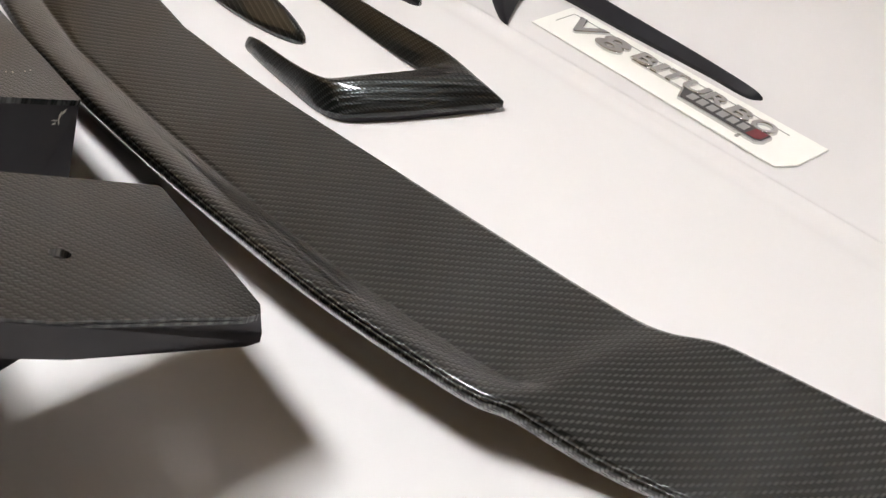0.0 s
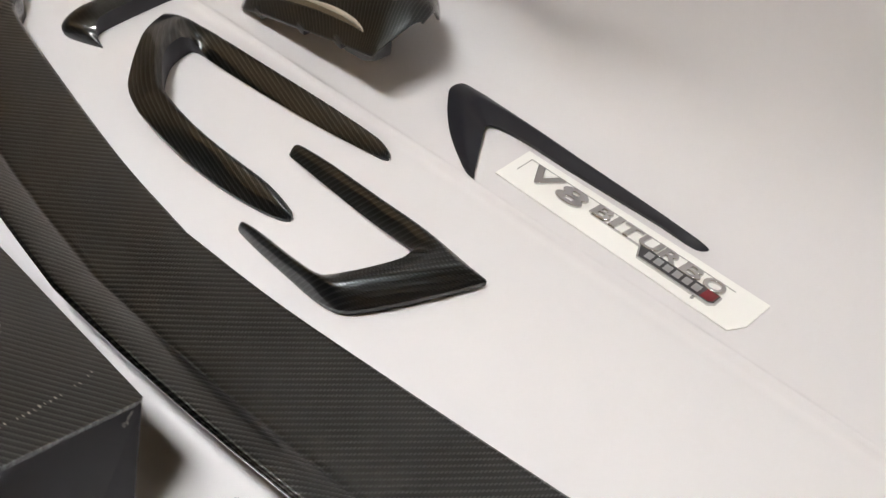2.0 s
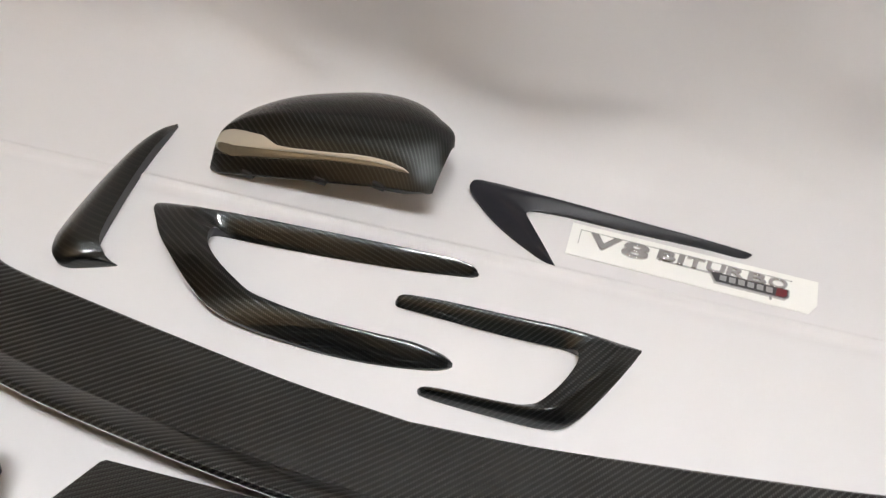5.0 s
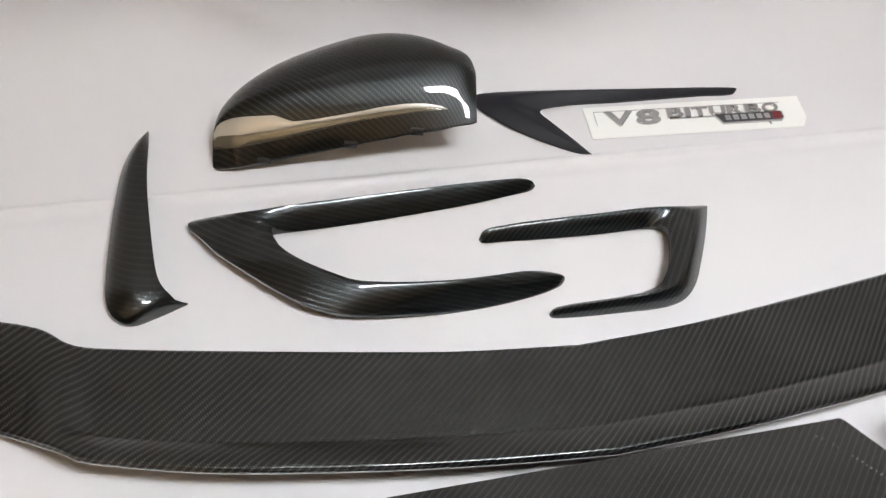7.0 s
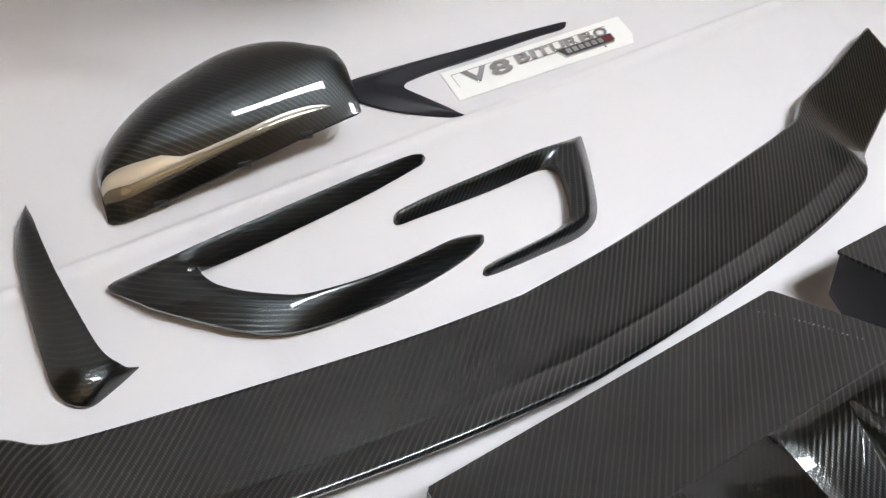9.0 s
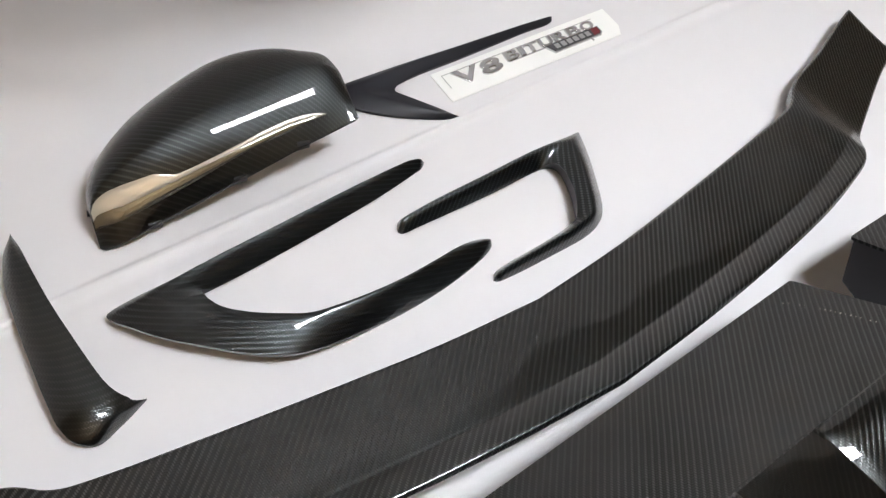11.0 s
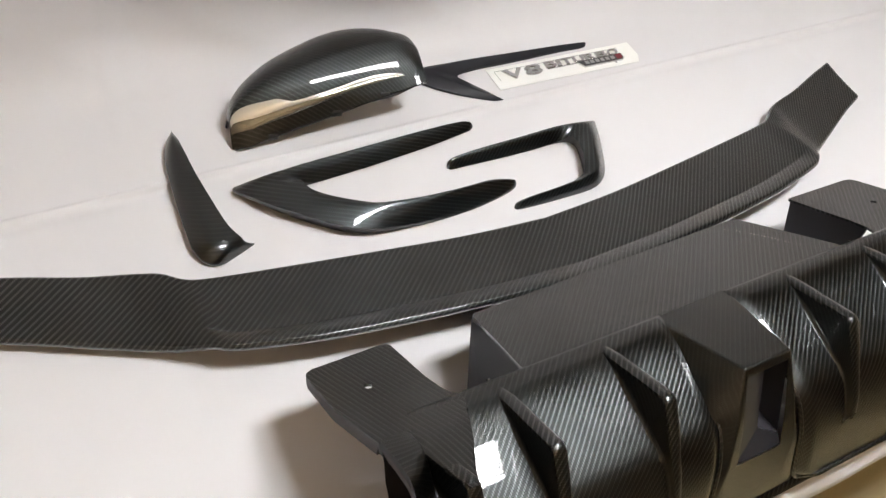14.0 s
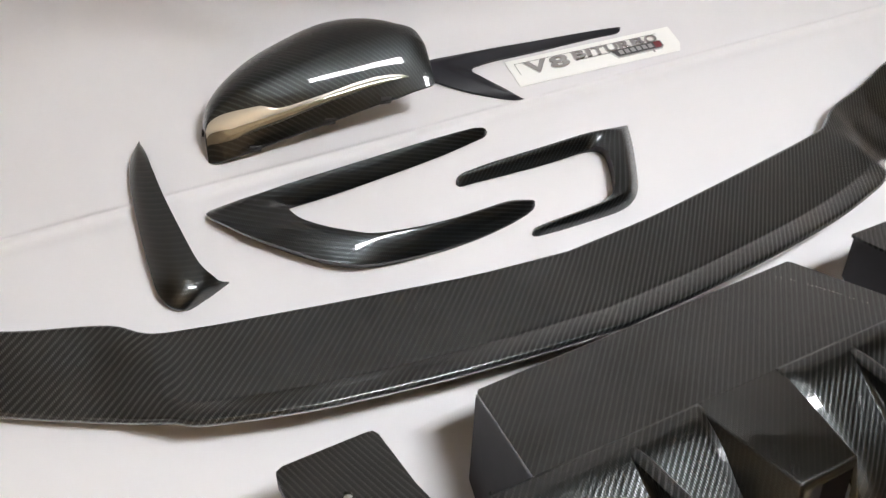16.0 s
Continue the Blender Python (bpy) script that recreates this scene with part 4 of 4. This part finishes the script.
def mirror_cover():
    ob = thing("mirror_cover", "glossy carbon fibre wing mirror cover with clear indicator strip", "mirror cover", pose(0, 0, 0))
    rows_at = spline(CAP, 90)
    me = grid([[cap_point(r, k / 60) for k in range(61)] for r in rows_at], turn=0)
    cover = link("shell", me, CAP_CARBON, ob, sharp=180)
    mod = cover.modifiers.new("thickness", "SOLIDIFY")
    mod.thickness, mod.offset = 0.0025, -1
    # the strip: lower chrome band and upper clear lens
    def band(name, x0, x1, low, high, mat, out, label):
        rows = []
        for k in range(70):
            x = x0 + (x1 - x0) * k / 69
            i = int(np.argmin(np.abs(rows_at[:, 0] - x)))
            r = rows_at[i].copy()
            if 0 < i < len(rows_at) - 1:
                j = i + 1 if rows_at[i, 0] < x else i - 1
                w = (x - rows_at[i, 0]) / (rows_at[j, 0] - rows_at[i, 0])
                r = rows_at[i] * (1 - w) + rows_at[j] * w
            a0, a1 = low(x), high(x)
            rows.append([cap_point(r, a0 + (a1 - a0) * j / 8, out * math.sin(math.pi * min(1, max(0, j / 8 * 0.9 + 0.05))) ** 0.4) for j in range(9)])
        o = link(name, grid(rows), mat, ob, label, sharp=60)
        return o
    xs = (-0.164, -0.153, -0.140, -0.125, -0.109, -0.099, -0.092, -0.077, -0.050, -0.030, -0.014, 0.009, 0.027, 0.040, 0.046)
    low = lambda x: float(np.interp(x, xs, (0.23, 0.180, 0.150, 0.140, 0.133, 0.130, 0.130, 0.133, 0.140, 0.143, 0.140, 0.135, 0.134, 0.132, 0.131)))
    top = lambda x: float(np.interp(x, xs, (0.47, 0.425, 0.378, 0.335, 0.300, 0.255, 0.228, 0.215, 0.206, 0.203, 0.206, 0.200, 0.185, 0.160, 0.136)))
    mid = lambda x: float(np.interp(x, xs, (0.355, 0.290, 0.240, 0.218, 0.202, 0.197, 0.193, 0.190, 0.182, 0.178, 0.175, 0.168, 0.158, 0.145, 0.133)))
    band("chrome_strip", -0.1640, 0.046, low, mid, STRIP_CHROME, 0.0010, "chrome strip with its dark reflection tinted in")
    band("indicator_lens", -0.1640, 0.046, mid, top, LENS_GLASS, 0.0014, "clear indicator lens over bright reflector")
    for x in (-0.118, -0.04, 0.02):
        i = int(np.argmin(np.abs(rows_at[:, 0] - x)))
        p = cap_point(rows_at[i], 0.0)
        box("clip", (x - 0.006, p.y + 0.001, p.z - 0.005), (x + 0.006, p.y + 0.007, p.z + 0.004), BLACK_PLASTIC, ob, bevel=0.001)
    bm = prism([(0.010, 0.147, 0.030), (0.006, 0.145, 0.049), (0.068, 0.147, 0.063), (0.062, 0.148, 0.046), (0.042, 0.150, 0.034)], (0.0, 0.018, 0), 0.002)
    part("mounting_bracket", bm, BLACK_PLASTIC, ob, "black plastic bracket")
    return ob


mirror_cover()


# ---- badge on its backing film ----
BADGE = pose(0.2025, 0.1755, 0.0006, 0, 0, 7.1)


def badge_sheet():
    bm = prism([(-0.0005, 0, 0.0015), (0.233, 0, 0.0015), (0.2405, 0.0125, 0.0015), (0.2405, 0.0415, 0.0015), (-0.0005, 0.041, 0.0015)], (0, 0, -0.0009))
    ob = part("badge_backing_film", bm, PAPER)
    ob.matrix_world = BADGE
    tagged(ob, "white glossy backing film with cut corner under badge", "backing film")
    line = bmesh.new()
    cuboid(line, (0.009, 0.0338, 0.0015), (0.216, 0.0344, 0.0018))
    cuboid(line, (0.0088, 0.016, 0.0015), (0.0094, 0.0338, 0.0018))
    part("cut_line", line, LINE_GREY, ob, "thin grey cut line")
    hole = bmesh.new()
    bmesh.ops.create_cone(hole, cap_ends=True, segments=20, radius1=0.0014, radius2=0.0014, depth=0.0006, matrix=Matrix.Translation((0.197, 0.0068, 0.0016)))
    part("punched_dot", hole, LINE_GREY, ob)


def letter(ch, x, y, w, h, parent):
    cu = bpy.data.curves.new("letter", "FONT")
    cu.body, cu.size, cu.extrude, cu.bevel_depth, cu.offset = ch, 1.0, 0.06, 0.045, -0.012
    tmp = bpy.data.objects.new("letter", cu)
    scene.collection.objects.link(tmp)
    dg = bpy.context.evaluated_depsgraph_get()
    me = bpy.data.meshes.new_from_object(tmp.evaluated_get(dg))
    bpy.data.objects.remove(tmp)
    co = np.array([v.co[:] for v in me.vertices])
    lo, hi = co.min(0), co.max(0)
    co = (co - lo) / (hi - lo)
    for v, (a, b, c) in zip(me.vertices, co):
        v.co = (x + a * w + 0.12 * b * h, y + b * h, 0.0017 + c * 0.0028)
    ob = link("letter", me, CHROME, parent, sharp=30)
    return ob


def badge():
    ob = thing("lettering_badge", "chrome engine lettering badge on white backing film", "badge", BADGE)
    x = 0.0165
    for ch, w, gap in (("V", 0.0320, 0.0020), ("8", 0.0265, 0.0085)):
        letter(ch, x, 0.0132, w, 0.0190, ob)
        x += w + gap
    for ch, w in (("B", 0.0180), ("I", 0.0062), ("T", 0.0178), ("U", 0.0180), ("R", 0.0182), ("B", 0.0180), ("O", 0.0180)):
        letter(ch, x, 0.0198, w, 0.0128, ob)
        x += w + 0.0018
    under = bmesh.new()
    cuboid(under, (0.088, 0.0188, 0.0016), (0.140, 0.0200, 0.0030))
    part("underline", under, CHROME, ob)
    plate = thing("drive_badge", "small dark chrome-edged plate badge with red end", "badge", BADGE)
    outline = lambda g, z: [(0.1375 - g, 0.0205, z), (0.144 - g * 0.6, 0.0092 - g, z), (0.209 + g * 0.6, 0.0092 - g, z), (0.2125 + g, 0.0120, z), (0.2125 + g, 0.0205, z)]
    part("rim", prism(outline(0.0012, 0.0016), (0, 0, 0.0022), 0.0004), CHROME, plate, "chrome rim")
    part("plate", prism(outline(-0.0004, 0.0034), (0, 0, 0.0008)), PLATE_DARK, plate)
    for k in range(6):
        a = 0.1475 + k * 0.0088
        part("bar", prism([(a, 0.0118, 0.0041), (a + 0.0062, 0.0118, 0.0041), (a + 0.0062, 0.0182, 0.0041), (a, 0.0182, 0.0041)], (0, 0, 0.0005)), PLATE_GREY, plate)
    part("red_end", prism([(0.2005, 0.0102, 0.0041), (0.2080, 0.0102, 0.0041), (0.2110, 0.0124, 0.0041), (0.2110, 0.0195, 0.0041), (0.2015, 0.0195, 0.0041)], (0, 0, 0.0004)), PLATE_RED, plate, "dark red enamel end")


badge_sheet()
badge()


# ---- the flat part that lies beside the diffuser ----
def side_part():
    pts = [(-0.442, -0.262, 0.016), (-0.447, -0.2565, 0.016), (-0.455, -0.2545, 0.016), (-0.62, -0.262, 0.016), (-0.62, -0.37, 0.016), (-0.425, -0.37, 0.016), (-0.424, -0.32, 0.016)]
    ob = part("flat_carbon_part", prism(pts, (0, 0, -0.0155), 0.0035, 3), CARBON, turn=45)
    tagged(ob, "flat dark carbon fibre part with a rounded corner", "car trim")


side_part()


# ---- floor things and planks ----
def floor_mat():
    ob = box("floor_mat", (0.925, -0.45, FLOOR_Z), (1.60, 0.45, FLOOR_Z + 0.012), DARK_FABRIC, bevel=0.004)
    ob.matrix_world = TABLE_POSE
    tagged(ob, "dark fabric mat lying on the wooden floor", "mat")


floor_mat()


def planks():
    x0, _, y0, _ = ROOM
    meshes = {}

    def plank(x, y, long):
        if long not in meshes:
            bm = bmesh.new()
            cuboid(bm, (-long / 2 + 0.001, -0.0952, -0.012), (long / 2 - 0.001, 0.0952, 0.0), 0.0012, 1)
            o = part("plank", bm, FLOOR_WOOD, floor)
            meshes[long] = o.data
        else:
            o = new("plank", meshes[long])
            o.parent = floor
        o.location = (x, y, FLOOR_Z)

    for row in range(20):
        y = y0 + 0.0963 + row * 0.1925
        lengths = (1.1, 1.1, 1.1, 1.1) if row % 2 else (0.55, 1.1, 1.1, 1.1, 0.55)
        x = x0
        for long in lengths:
            plank(x + long / 2, y, long)
            x += long


planks()
